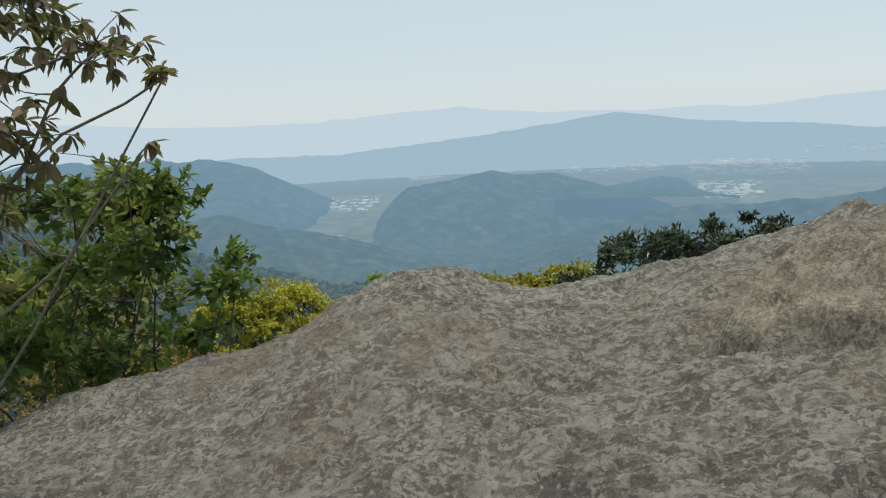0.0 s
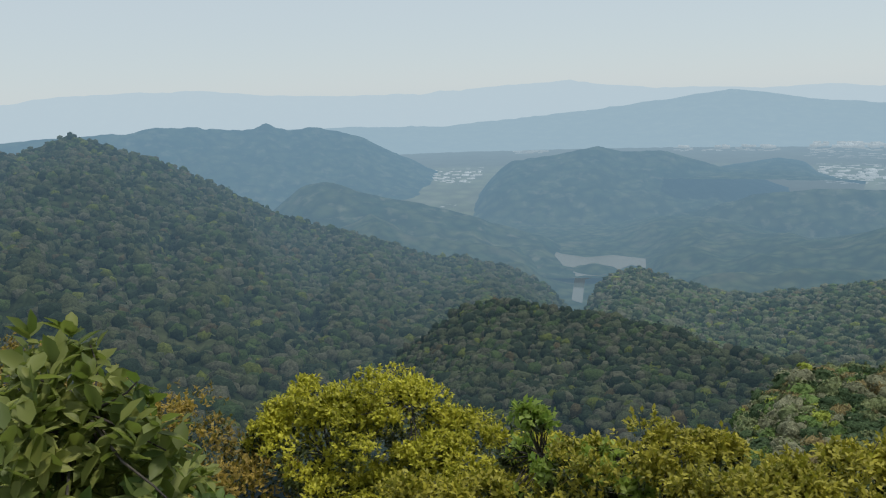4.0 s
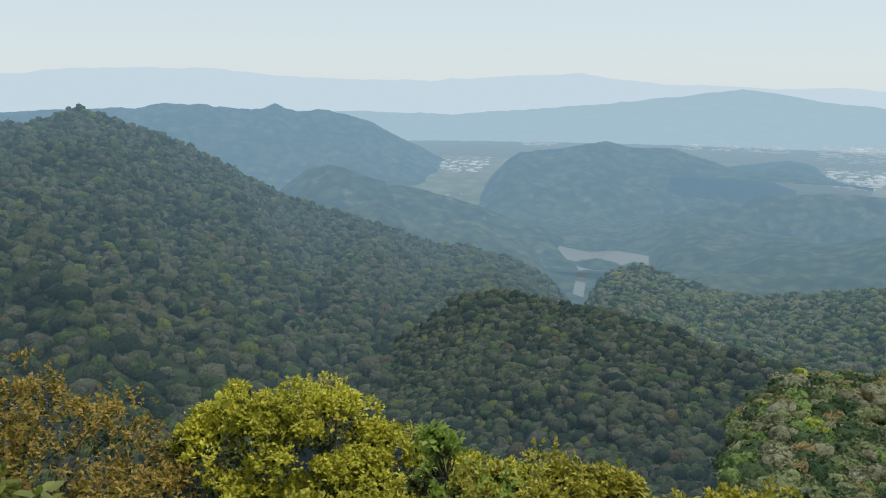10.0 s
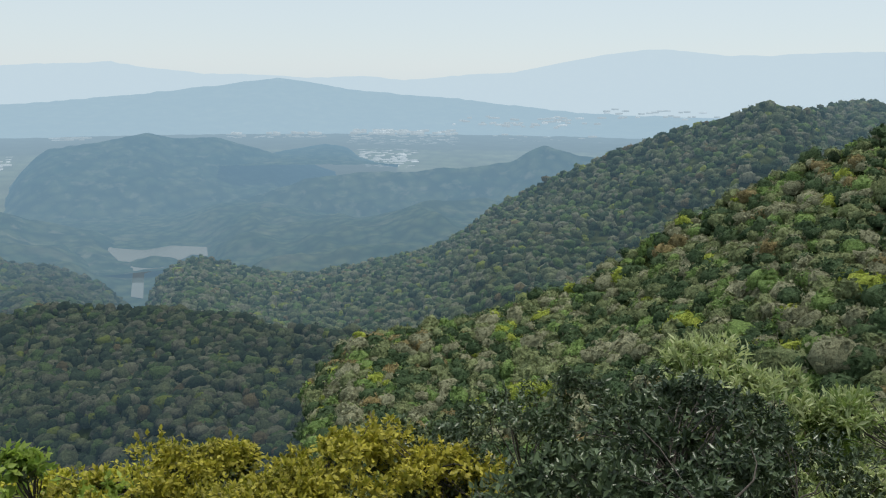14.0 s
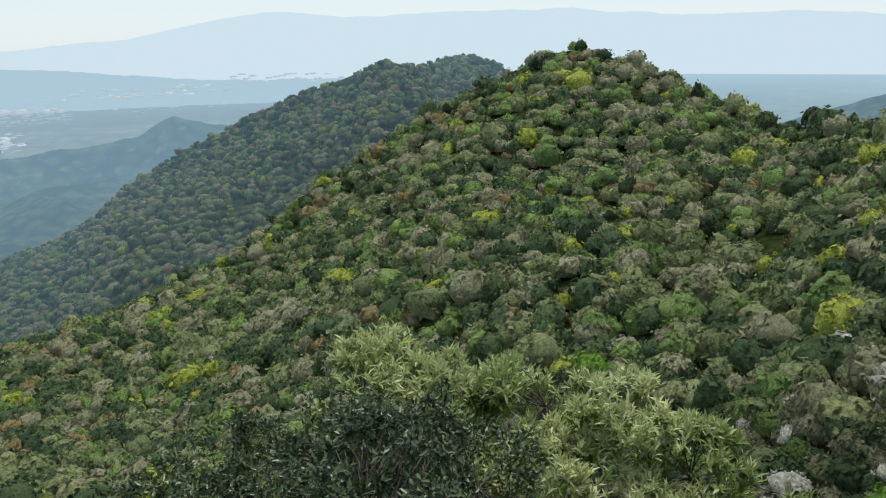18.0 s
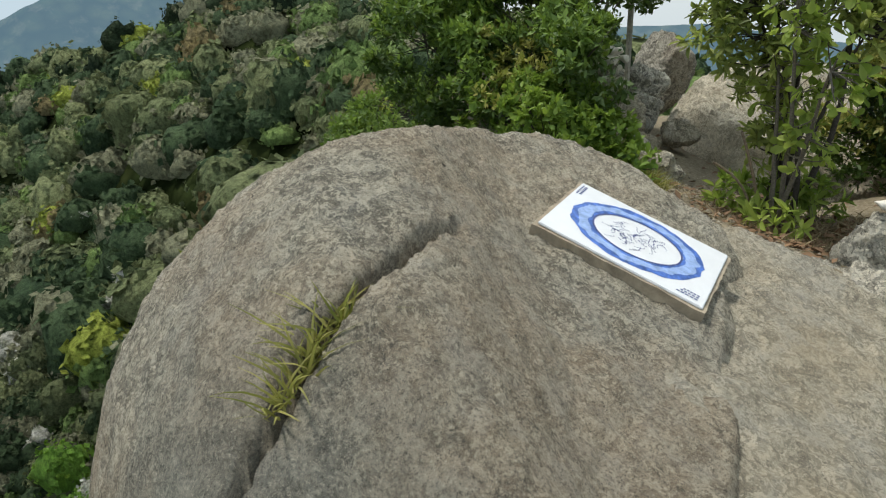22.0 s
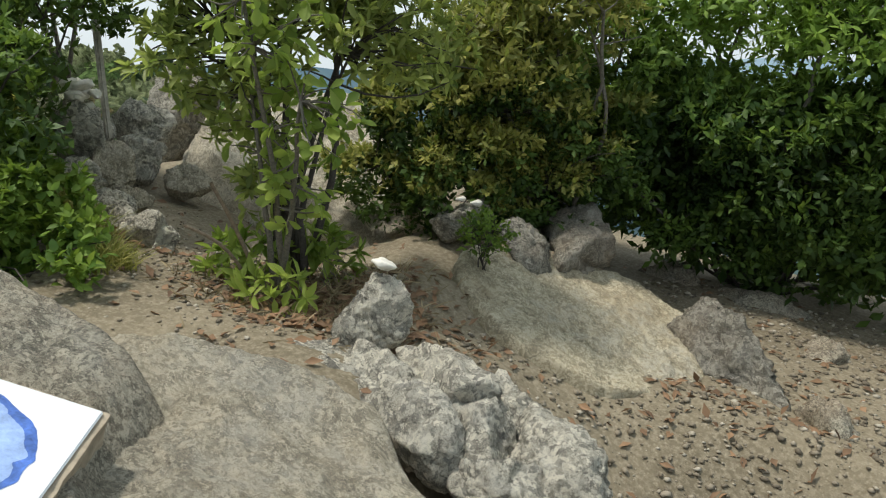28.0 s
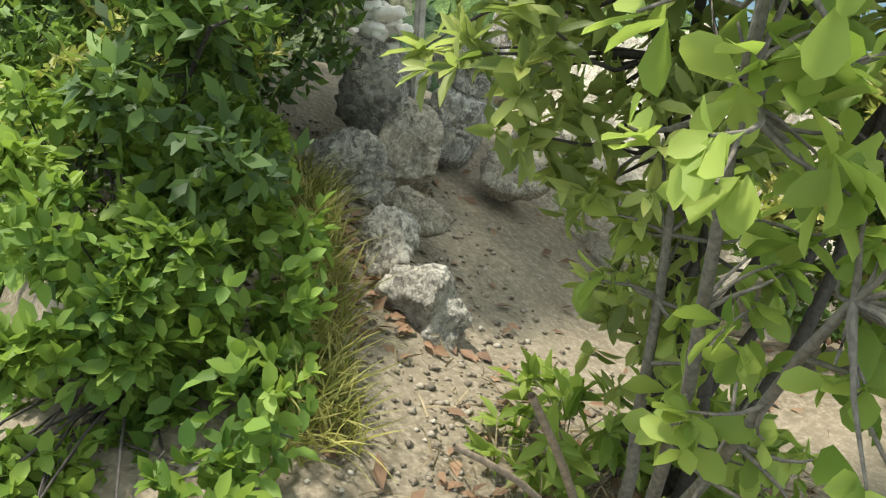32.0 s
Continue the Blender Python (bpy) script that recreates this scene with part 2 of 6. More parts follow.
def value_noise(p, seed=0):
    p = np.asarray(p, float)
    b = np.floor(p).astype(np.int64)
    f = p - b
    f = f * f * f * (f * (f * 6 - 15) + 10)
    out = 0.0
    for dx in (0, 1):
        for dy in (0, 1):
            for dz in (0, 1):
                w = np.where(dx, f[:, 0], 1 - f[:, 0]) * np.where(dy, f[:, 1], 1 - f[:, 1]) * np.where(dz, f[:, 2], 1 - f[:, 2])
                out = out + w * hash3(b[:, 0] + dx, b[:, 1] + dy, b[:, 2] + dz, seed)
    return out * 2 - 1


def fbm(p, scale=1.0, octaves=4, seed=0, gain=0.5, ridged=False):
    p = np.asarray(p, float) * scale
    out, amp, total = 0.0, 1.0, 0.0
    for o in range(octaves):
        v = value_noise(p, seed + 17 * o)
        out = out + amp * ((1 - 2 * np.abs(v)) if ridged else v)
        total += amp
        p, amp = p * 2.03 + 11.7, amp * gain
    return out / total


def stair(h, n):
    """Turns a smooth height into ledges with crisp edges."""
    k = h * n
    f = np.floor(k)
    return (f + (k - f) ** 5) / n


def grid_faces(rows, cols, wrap=False):
    i, j = np.meshgrid(np.arange(rows - 1), np.arange(cols if wrap else cols - 1), indexing="ij")
    a, b = i * cols + j, i * cols + (j + 1) % cols
    return np.stack([a, b, b + cols, a + cols], -1).reshape(-1, 4)


def part(name, me, parent, label=""):
    ob = new(name, me)
    ob.parent = parent
    if label:
        tagged(ob, label)
    return ob


def thing(name, at, label, category, group="", kind=""):
    ob = new(name)
    ob.empty_display_size = 0.1
    ob.location = at
    return tagged(ob, label, category, group, kind)


LEAF = {
    "round": (np.array([(0, 0, 0), (0.28, 0.26, 0.04), (0.28, -0.26, 0.04), (0.3, 0, -0.02), (0.62, 0.5, 0.05), (0.62, -0.5, 0.05), (0.64, 0, -0.05), (0.88, 0.32, 0.0), (0.88, -0.32, 0.0), (1, 0, -0.1)]),
              np.array([(0, 3, 1, 1), (0, 2, 3, 3), (1, 3, 6, 4), (3, 2, 5, 6), (4, 6, 9, 7), (6, 5, 8, 9)])),
    "fine": (np.array([(0, 0, 0), (0.3, 0.42, 0.06), (0.3, -0.42, 0.06), (0.32, 0, -0.03), (0.68, 0.38, 0.03), (0.68, -0.38, 0.03), (0.68, 0, -0.06), (1, 0, -0.12)]),
             np.array([(0, 3, 1, 1), (0, 2, 3, 3), (1, 3, 6, 4), (3, 2, 5, 6), (4, 6, 7, 7), (6, 5, 7, 7)])),
    "mid": (np.array([(0, 0, 0), (0.45, 0.5, 0.07), (1, 0, -0.1), (0.45, -0.5, 0.07), (0.5, 0, -0.04)]),
            np.array([(0, 4, 1), (1, 4, 2), (0, 3, 4), (3, 2, 4)])),
    "card": (np.array([(0, 0, 0), (0.45, 0.5, 0.05), (1, 0, -0.08), (0.5, -0.5, 0.0)]), np.array([(0, 3, 2, 1)])),
}


def leaf_mesh(name, p, along, up, length, width, material, shape="mid"):
    """One mesh of many leaves, each with its root, direction, upper side, length and width."""
    tv, tf = LEAF[shape]
    n = len(p)
    along = along / np.linalg.norm(along, axis=1, keepdims=True)
    side = np.cross(up, along)
    side /= np.maximum(np.linalg.norm(side, axis=1, keepdims=True), 1e-6)
    up = np.cross(along, side)
    length, width = np.broadcast_to(length, n)[:, None, None], np.broadcast_to(width, n)[:, None, None]
    v = p[:, None] + along[:, None] * tv[None, :, :1] * length + side[:, None] * tv[None, :, 1:2] * width + up[:, None] * tv[None, :, 2:] * length
    f = (tf[None] + (np.arange(n) * len(tv))[:, None, None]).reshape(-1, tf.shape[1])
    if shape in ("fine", "round"):
        tris = np.concatenate([f[:, [0, 1, 2]], f[f[:, 2] != f[:, 3]][:, [0, 2, 3]]])
        f = tris
    return mesh_np(name, v.reshape(-1, 3), f, material)


def unit(v):
    return v / np.maximum(np.linalg.norm(v, axis=-1, keepdims=True), 1e-9)


def tube(points, radii, sides=7):
    """Vertices and faces of a tapered, bent stem."""
    pts, r = np.asarray(points, float), np.asarray(radii, float)
    d = unit(np.gradient(pts, axis=0))
    ref = np.where(np.abs(d[:, 2:]) > 0.9, np.array([[1.0, 0, 0]]), np.array([[0, 0, 1.0]]))
    a = unit(np.cross(d, ref))
    b = np.cross(d, a)
    ang = np.linspace(0, 2 * np.pi, sides, endpoint=False)
    v = pts[:, None] + r[:, None, None] * (np.cos(ang)[None, :, None] * a[:, None] + np.sin(ang)[None, :, None] * b[:, None])
    return v.reshape(-1, 3), grid_faces(len(pts), sides, wrap=True)


def join_geo(pieces):
    vs, fs, o = [], [], 0
    for v, f in pieces:
        vs.append(v)
        fs.append(f + o)
        o += len(v)
    return np.concatenate(vs), np.concatenate(fs)


def bent(a, b, rng, n=7, sway=0.12):
    a, b = np.asarray(a, float), np.asarray(b, float)
    s = np.linspace(0, 1, n)[:, None]
    off = rng.normal(0, sway * np.linalg.norm(b - a), 3)
    wig = rng.normal(0, sway * 0.12 * np.linalg.norm(b - a), (n, 3))
    wig[0] = wig[-1] = 0
    return a + (b - a) * s + off * np.sin(np.pi * s) + wig

# ---- the distance: hill ranges round the summit, each a wooded backdrop ----
EYE = np.array((0.0, 0.0, 1.5))
# haze colour that the far surfaces emit
HAZE_BLUE = (0.235, 0.395, 0.535)


def ridge_surface(crest, far, foot, bend=1.0, rough=0.06, seed=0, lumps=4.0, calm=(-999.0, -998.0)):
    """A hillside between a foot and a crest line. crest: (heading, elevation) in degrees; far, foot: (heading, distance[, elevation])."""
    ca, ce = np.array(crest).T
    fa, fd = np.array(far).T
    ga, gd, ge = np.array(foot).T

    def at(az, s):
        rc, rf = np.interp(az, fa, fd), np.interp(az, ga, gd)
        ec, ef = np.interp(az, ca, ce), np.interp(az, ga, ge)
        q = np.clip(s, 0, 1)
        back = np.maximum(s - 1, 0)
        r = rf * (rc / rf) ** q + back * rc
        el = ef + (ec - ef) * q ** bend
        z = EYE[2] + r * np.tan(np.radians(el))
        a = np.radians(az)
        p = np.stack([np.sin(a) * r, np.cos(a) * r, z], -1)
        k = np.minimum(1, 4 * q * (1 - q) + 0.08) * (1 - 0.85 * np.clip((az - calm[0]) / (calm[1] - calm[0]), 0, 1) * (calm[0] > -900))
        w = fbm(np.stack([az / lumps * 0.35, q * 1.2, az * 0], -1), 1.0, 4, seed, 0.55, True)
        p[:, 2] += rough * r * k * w * 0.5 - back * rc * 0.6 + 0.0012 * r * fbm(p, 0.05, 3, seed + 5)
        return p
    return at, (ca[0], ca[-1])


def ridge(name, at, span, cols, rows, material, label):
    az = np.linspace(*span, cols)
    s = np.concatenate([np.linspace(0, 1, rows), [1.03, 1.1, 1.25]])
    S, A = np.meshgrid(s, az, indexing="ij")
    v = at(A.ravel(), S.ravel())
    ob = new(name, mesh_np(name, v, grid_faces(len(s), cols), material, True))
    return tagged(ob, label, "hill", kind="structure")


def scatter(at, span, n, rng, low=0.0, high=1.0):
    """n places on a hillside, evenly over its area."""
    az, s = rng.uniform(*span, n * 6), rng.uniform(low, high, n * 6)
    p = at(az, s)
    r2 = (p[:, :2] ** 2).sum(1)
    keep = rng.random(n * 6) < r2 / r2.max() * 1.5
    return p[keep][:n]


def heart(rings, sides):
    """Vertices and faces of a crown's round body, open below."""
    v = [(0.0, 0.0, 1.0)] + [(math.cos((i + 0.5 * j) * 2 * math.pi / sides) * math.cos(e), math.sin((i + 0.5 * j) * 2 * math.pi / sides) * math.cos(e), math.sin(e)) for j, e in enumerate(np.linspace(1.57, -0.5, rings + 1)[1:]) for i in range(sides)]
    f = [(0, 1 + i, 1 + (i + 1) % sides) for i in range(sides)]
    for j in range(rings - 1):
        for i in range(sides):
            a, b = 1 + j * sides + i, 1 + j * sides + (i + 1) % sides
            f += [(a, a + sides, b), (b, a + sides, b + sides)]
    return np.array(v), np.array(f)


def crown_mesh(name, centres, radius, material, leaves, size, rng, tall=0.8, rings=3, sides=6, rough=0.45):
    """Tree crowns of a wood: each an uneven billowing body with leaf sprays standing out of it."""
    n = len(centres)
    base = centres + np.array([0, 0, 1.0]) * (rng.uniform(0.0, 0.55, n) * radius)[:, None]
    stretch = rng.uniform(0.75, 1.3, (n, 3)) * np.array([1, 1, tall])
    cv, cf = heart(rings, sides)
    shift = rng.uniform(0, 90, (n, 1, 3))

    def body(u, own):
        """How far the crown reaches in the direction u."""
        q = (u * 1.25 + shift[own]).reshape(-1, 3)
        return 0.84 + rough * (0.8 * fbm(q, 1.3, 2, 5, 0.6) + 0.75 * np.abs(fbm(q, 2.6, 1, 6))).reshape(u.shape[:2])

    own = np.arange(n)
    kv = base[:, None] + cv[None] * body(np.broadcast_to(cv, (n, *cv.shape)), own)[..., None] * radius[:, None, None] * stretch[:, None]
    kf = (cf[None] + (np.arange(n) * len(cv))[:, None, None]).reshape(-1, 3)
    d = unit(rng.normal(0, 1, (n, leaves, 3)) + np.array([0, 0, 0.6]))
    p = (base[:, None] + d * (body(d, own) * rng.uniform(0.94, 1.14, (n, leaves)))[..., None] * radius[:, None, None] * stretch[:, None]).reshape(-1, 3)
    d = d.reshape(-1, 3)
    up = unit(d + rng.normal(0, 0.6, (n * leaves, 3)))
    along = unit(np.cross(up, rng.normal(0, 1, (n * leaves, 3))))
    ln = np.repeat(radius * size, leaves) * rng.uniform(0.6, 1.4, n * leaves)
    tv, tf = LEAF["card"]
    side = unit(np.cross(up, along))
    lv = (p - along * ln[:, None] * 0.5)[:, None] + along[:, None] * tv[None, :, :1] * ln[:, None, None] + side[:, None] * tv[None, :, 1:2] * (ln * 0.8)[:, None, None]
    lf = (tf[None] + (np.arange(n * leaves) * 4)[:, None, None]).reshape(-1, 4)
    lf = np.concatenate([lf[:, [0, 1, 2]], lf[:, [0, 2, 3]]])
    v = np.concatenate([kv.reshape(-1, 3), lv.reshape(-1, 3)])
    me = mesh_np(name, v, np.concatenate([kf, lf + n * len(cv)]), material)
    soft = np.zeros(len(me.polygons), bool)
    soft[:len(kf)] = True
    me.polygons.foreach_set("use_smooth", soft)
    return me


# ground sheet from the summit out to the horizon: steep to the north, a short ridge to the south
def ground_height(r, az):
    north = np.interp(r, [0, 2.2, 3.2, 6, 14, 40, 200, 320, 700, 1300, 5000], [-2.0, -2.2, -4.0, -7.5, -15, -36, -132, -180, -300, -385, -385])
    south = np.interp(r, [0, 15, 19, 30, 60, 200, 700, 1300, 5000], [-2.4, -2.9, -5.0, -16, -40, -130, -300, -385, -385])
    w = np.clip((np.cos(np.radians(az - 172)) - np.cos(np.radians(78))) * 3, 0, 1)
    return north * (1 - w) + south * w


_az = np.arange(0, 360, 3.0)
_r = np.array([0.1, 1.2, 2.2, 3.2, 4.5, 6, 8, 11, 14, 20, 30, 45, 70, 110, 160, 220, 320, 450, 700, 1000, 1300, 1900, 2800, 3800, 4950])
_R, _A = np.meshgrid(_r, _az, indexing="ij")
_v = np.stack([np.sin(np.radians(_A)) * _R, np.cos(np.radians(_A)) * _R, ground_height(_R, _A)], -1).reshape(-1, 3)
# the ground's haze is emission, growing with distance
ground_far_mat = wood_ground_material("valley_woods", (0.030, 0.045, 0.018), (0.05, 0.065, 0.026), 0.05, ((20.0, 1400.0, 0.0, 0.2), HAZE_BLUE), (0.09, 0.085, 0.05), 0.008)
tagged(new("ground", mesh_np("ground", _v, grid_faces(len(_r), len(_az), True)[:, ::-1], ground_far_mat, True)),
       "dark green wooded mountain slopes falling to the valley floor", "ground", kind="structure")

# left mountain with two summits
A_CREST = [(-72, -11.20), (-66, -9.70), (-60.7, -8.50), (-58.6, -7.70), (-55.1, -5.90), (-51.8, -3.70), (-48.8, -3.00), (-47.1, -2.60), (-44.5, -3.70), (-40.3, -3.50), (-37.9, -3.30),
           (-36, -3.70), (-32.6, -2.40), (-30.1, -3.40), (-27.2, -4.40), (-22.5, -7.00), (-18.2, -9.00), (-13.5, -10.60), (-9, -12.10), (-5.5, -12.6), (-2.9, -13.2), (0.1, -14.6), (1.6, -16.2), (3, -18.4), (5, -21)]
a_at, a_span = ridge_surface(A_CREST, [(-72, 900), (-33, 1000), (-10, 1050), (5, 900)],
                             [(-72, 230, -26), (-40, 220, -27), (-25, 230, -27), (-12, 260, -25.5), (-4, 400, -20), (5, 600, -22)], 0.9, 0.22, 3, 3.5, (-18.0, -8.0))
# haze emitted by the mountain and its trees, thicker further off
a_haze = ((150.0, 1000.0, 0.03, 0.27), HAZE_BLUE)
a_mat = wood_ground_material("twin_peak_woods", (0.030, 0.045, 0.020), (0.055, 0.065, 0.030), 0.14, a_haze, (0.10, 0.10, 0.05), 0.012)
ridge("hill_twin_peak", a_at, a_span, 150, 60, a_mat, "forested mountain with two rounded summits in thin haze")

# middle spur in front of the reservoir
b_at, b_span = ridge_surface([(-14, -21.85), (-10.1, -18.65), (-5.8, -16.15), (-3.2, -15.85), (2.5, -16.55), (5.5, -17.15), (9.8, -18.05), (12, -18.75), (14.1, -18.95), (18.2, -19.35), (24, -20.35), (32, -21.35)],
                             [(-14, 380), (-3, 340), (12, 260), (32, 200)], [(-14, 220, -26.5), (32, 70, -36)], 1.0, 0.09, 11, 6)
b_mat = wood_ground_material("spur_woods", (0.030, 0.045, 0.015), (0.05, 0.06, 0.022), 0.3, (0.05, HAZE_BLUE))
ridge("hill_middle_spur", b_at, b_span, 90, 40, b_mat, "forested spur running down towards the reservoir")

# right ridge behind
c_at, c_span = ridge_surface([(2.6, -17.5), (3.9, -14.6), (5.4, -13.6), (6.8, -13.25), (8.4, -13.7), (10, -14.2), (12.7, -14.8), (15, -14.8), (18, -14.4), (20.8, -13.8), (24, -13), (25.5, -12.3), (28.3, -9.9), (29, -9.70), (32.2, -7.80), (36, -6.20), (40.3, -4.30), (44, -3.10), (46.7, -2.00), (49, -2.70),
                              (51.2, -2.00), (53.4, -2.00), (55.1, -2.80), (60, -5.20), (66, -9.20)],
                             [(2.6, 900), (12, 860), (29, 720), (47, 620), (49, 640), (51, 820), (66, 800)], [(2.6, 460, -21.5), (30, 300, -20.5), (66, 300, -22)], 1.0, 0.11, 23, 7)
# emitted haze of the right ridge and its woods
c_haze = ((300.0, 900.0, 0.05, 0.21), HAZE_BLUE)
c_mat = wood_ground_material("right_ridge_woods", (0.040, 0.055, 0.018), (0.07, 0.075, 0.03), 0.16, c_haze, (0.13, 0.12, 0.06), 0.02)
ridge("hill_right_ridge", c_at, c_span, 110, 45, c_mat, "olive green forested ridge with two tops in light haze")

# near slope on the right, up to the wooded top
D_CREST = [(14, -23.45), (18, -19.95), (23, -19.15), (29.7, -17.45), (36, -14.65), (41.4, -10.65), (46.1, -7.95), (49.7, -6.05), (54.2, -3.95), (58.3, -1.85), (60, -1.35), (62.4, -1.85), (65.9, -3.15),
           (69.1, -4.45), (72.3, -6.05), (75.2, -6.45), (78.3, -6.55), (82.2, -6.15), (85.8, -5.45), (89.2, -4.35), (92.5, -3.35), (96.3, -2.35), (100.7, -1.65), (104.3, -1.55), (109.1, -2.05), (113.1, -2.35), (118, -3.05), (126, -5.45), (134, -9.45)]
d_at, d_span = ridge_surface(D_CREST, [(14, 190), (30, 210), (60, 240), (72, 190), (88, 120), (100, 95), (134, 60)],
                             [(14, 70, -39), (60, 55, -40), (90, 40, -38), (110, 22, -32), (134, 14, -26)], 0.8, 0.09, 31, 12)
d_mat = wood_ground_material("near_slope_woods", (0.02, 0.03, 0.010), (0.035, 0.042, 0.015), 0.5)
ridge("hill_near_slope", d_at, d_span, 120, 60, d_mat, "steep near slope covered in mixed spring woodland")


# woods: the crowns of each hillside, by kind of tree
def tree_kinds(haze_glow, tag, dim=1.0, speckle=1.0):
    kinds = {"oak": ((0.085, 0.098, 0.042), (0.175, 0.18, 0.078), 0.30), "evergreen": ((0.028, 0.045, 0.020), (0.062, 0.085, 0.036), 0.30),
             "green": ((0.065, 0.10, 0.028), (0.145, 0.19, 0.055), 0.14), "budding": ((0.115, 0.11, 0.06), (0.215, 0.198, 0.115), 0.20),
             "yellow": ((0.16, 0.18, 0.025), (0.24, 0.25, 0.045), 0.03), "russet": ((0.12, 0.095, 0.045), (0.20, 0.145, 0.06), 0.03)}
    return {k: (leaf_material(k + "_crowns_" + tag, tuple(x * dim * k for x, k in zip(a, (0.92, 1, 1.08))), tuple(x * dim * k for x, k in zip(b, (0.92, 1, 1.08))), 0.15, 0.8, 0.22, haze_glow, 0.1, 0.55, speckle), share) for k, (a, b, share) in kinds.items()}


def forest(name, at, span, n, radius, cards, size, haze_glow, seed, label, low=0.0, high=1.0, dim=1.0, rings=3, sides=6, speckle=1.0):
    rng = np.random.default_rng(seed)
    p = scatter(at, span, n, rng, low, high)
    clump = fbm(p, 0.03, 3, seed)
    order = rng.random(len(p)) * 0.75 + 0.25 * (clump + 1) / 2
    order = np.argsort(np.argsort(order)) / len(p)
    edge = 0.0
    for kind, (mat, share) in tree_kinds(haze_glow, name, dim, speckle).items():
        q = p[(order >= edge) & (order < edge + share)]
        edge += share
        r = rng.uniform(*radius, len(q)) * (0.8 + 0.5 * rng.random(len(q)) ** 3)
        tagged(new(f"{name}_{kind}_trees", crown_mesh(f"{name}_{kind}_trees", q, r, mat, cards, size, rng, 0.85, rings, sides)), f"{kind} tree crowns of the {label}", "woods", kind="stuff")


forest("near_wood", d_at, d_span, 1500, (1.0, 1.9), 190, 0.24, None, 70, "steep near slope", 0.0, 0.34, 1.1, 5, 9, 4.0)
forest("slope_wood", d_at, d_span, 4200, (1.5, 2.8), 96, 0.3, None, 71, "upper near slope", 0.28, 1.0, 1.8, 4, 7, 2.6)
# these woods lie in painted haze: the crowns emit part of their colour
forest("spur_wood", b_at, b_span, 5200, (1.5, 2.7), 12, 0.3, (0.07, HAZE_BLUE), 72, "spur above the reservoir", 0.0, 1.0, 0.64, 3, 6, 1.9)
forest("ridge_wood", c_at, c_span, 10500, (2.6, 4.4), 3, 0.3, c_haze, 73, "right ridge", 0.0, 1.0, 1.05, 2, 6, 0.9)
forest("peak_wood", a_at, a_span, 17000, (3.2, 5.6), 2, 0.3, a_haze, 74, "twin-peaked mountain", 0.0, 1.0, 0.7, 2, 6, 0.8)


# single kinds that stand out on the near slope: white blossom, dark conifers
_rng = np.random.default_rng(80)
blossom_mat = leaf_material("white_blossom", (0.30, 0.31, 0.22), (0.74, 0.72, 0.66), 0.2, 0.8, 1.2, None, 0.1, 0.6, 3.0)
_p = np.concatenate([d_at(_rng.uniform(70, 112, 44), _rng.uniform(0.02, 0.45, 44)), d_at(np.array([66.0, 71.5, 88, 92, 97]), np.array([0.9, 0.93, 0.6, 0.3, 0.25]))])
tagged(new("blossom_trees", crown_mesh("blossom_trees", _p + [0, 0, 0.8], _rng.uniform(0.8, 1.7, len(_p)), blossom_mat, 110, 0.2, _rng, 0.8)), "white blossoming trees on the near slope", "woods", kind="stuff")
conifer_mat = leaf_material("dark_conifer", (0.02, 0.035, 0.018), (0.05, 0.075, 0.035), 0.1, 0.8, 0.5, None, 0.1, 0.6, 3.0)
_az = np.array([50.2, 51.0, 57.5, 60.5, 66.5, 68.5, 73.0, 75.8, 80.5, 81.6, 84.5, 86.2, 88.6, 90.2, 92.0, 95.5, 99.0, 103.0, 63.0, 64.2, 61.0, 70.0])
_s = np.array([0.98, 0.97, 0.97, 0.99, 0.98, 0.97, 0.98, 1.0, 0.99, 0.98, 0.98, 0.97, 0.94, 0.92, 0.96, 0.97, 0.98, 0.97, 0.62, 0.7, 0.55, 0.66])
_p = d_at(_az, _s)
tagged(new("conifers", crown_mesh("conifers", _p + [0, 0, 1.2], _rng.uniform(1.1, 1.9, len(_p)), conifer_mat, 150, 0.25, _rng, 1.25, 6, 10, 0.75)), "dark conifers along the near skyline", "woods", kind="stuff")
bright_mat = leaf_material("bright_spring_leaves", (0.10, 0.22, 0.03), (0.22, 0.40, 0.06), 0.3, 0.7, 1.0, None, 0.2, 0.5, 3.0)
_p = d_at(np.array([84.0, 85.5, 79.0, 104.0, 106.0, 62.0]), np.array([0.12, 0.08, 0.04, 0.4, 0.2, 0.3]))
tagged(new("bright_trees", crown_mesh("bright_trees", _p + [0, 0, 1.0], _rng.uniform(1.6, 2.4, len(_p)), bright_mat, 220, 0.2, _rng, 0.8)), "bright green spring trees on the near slope", "woods", kind="stuff")

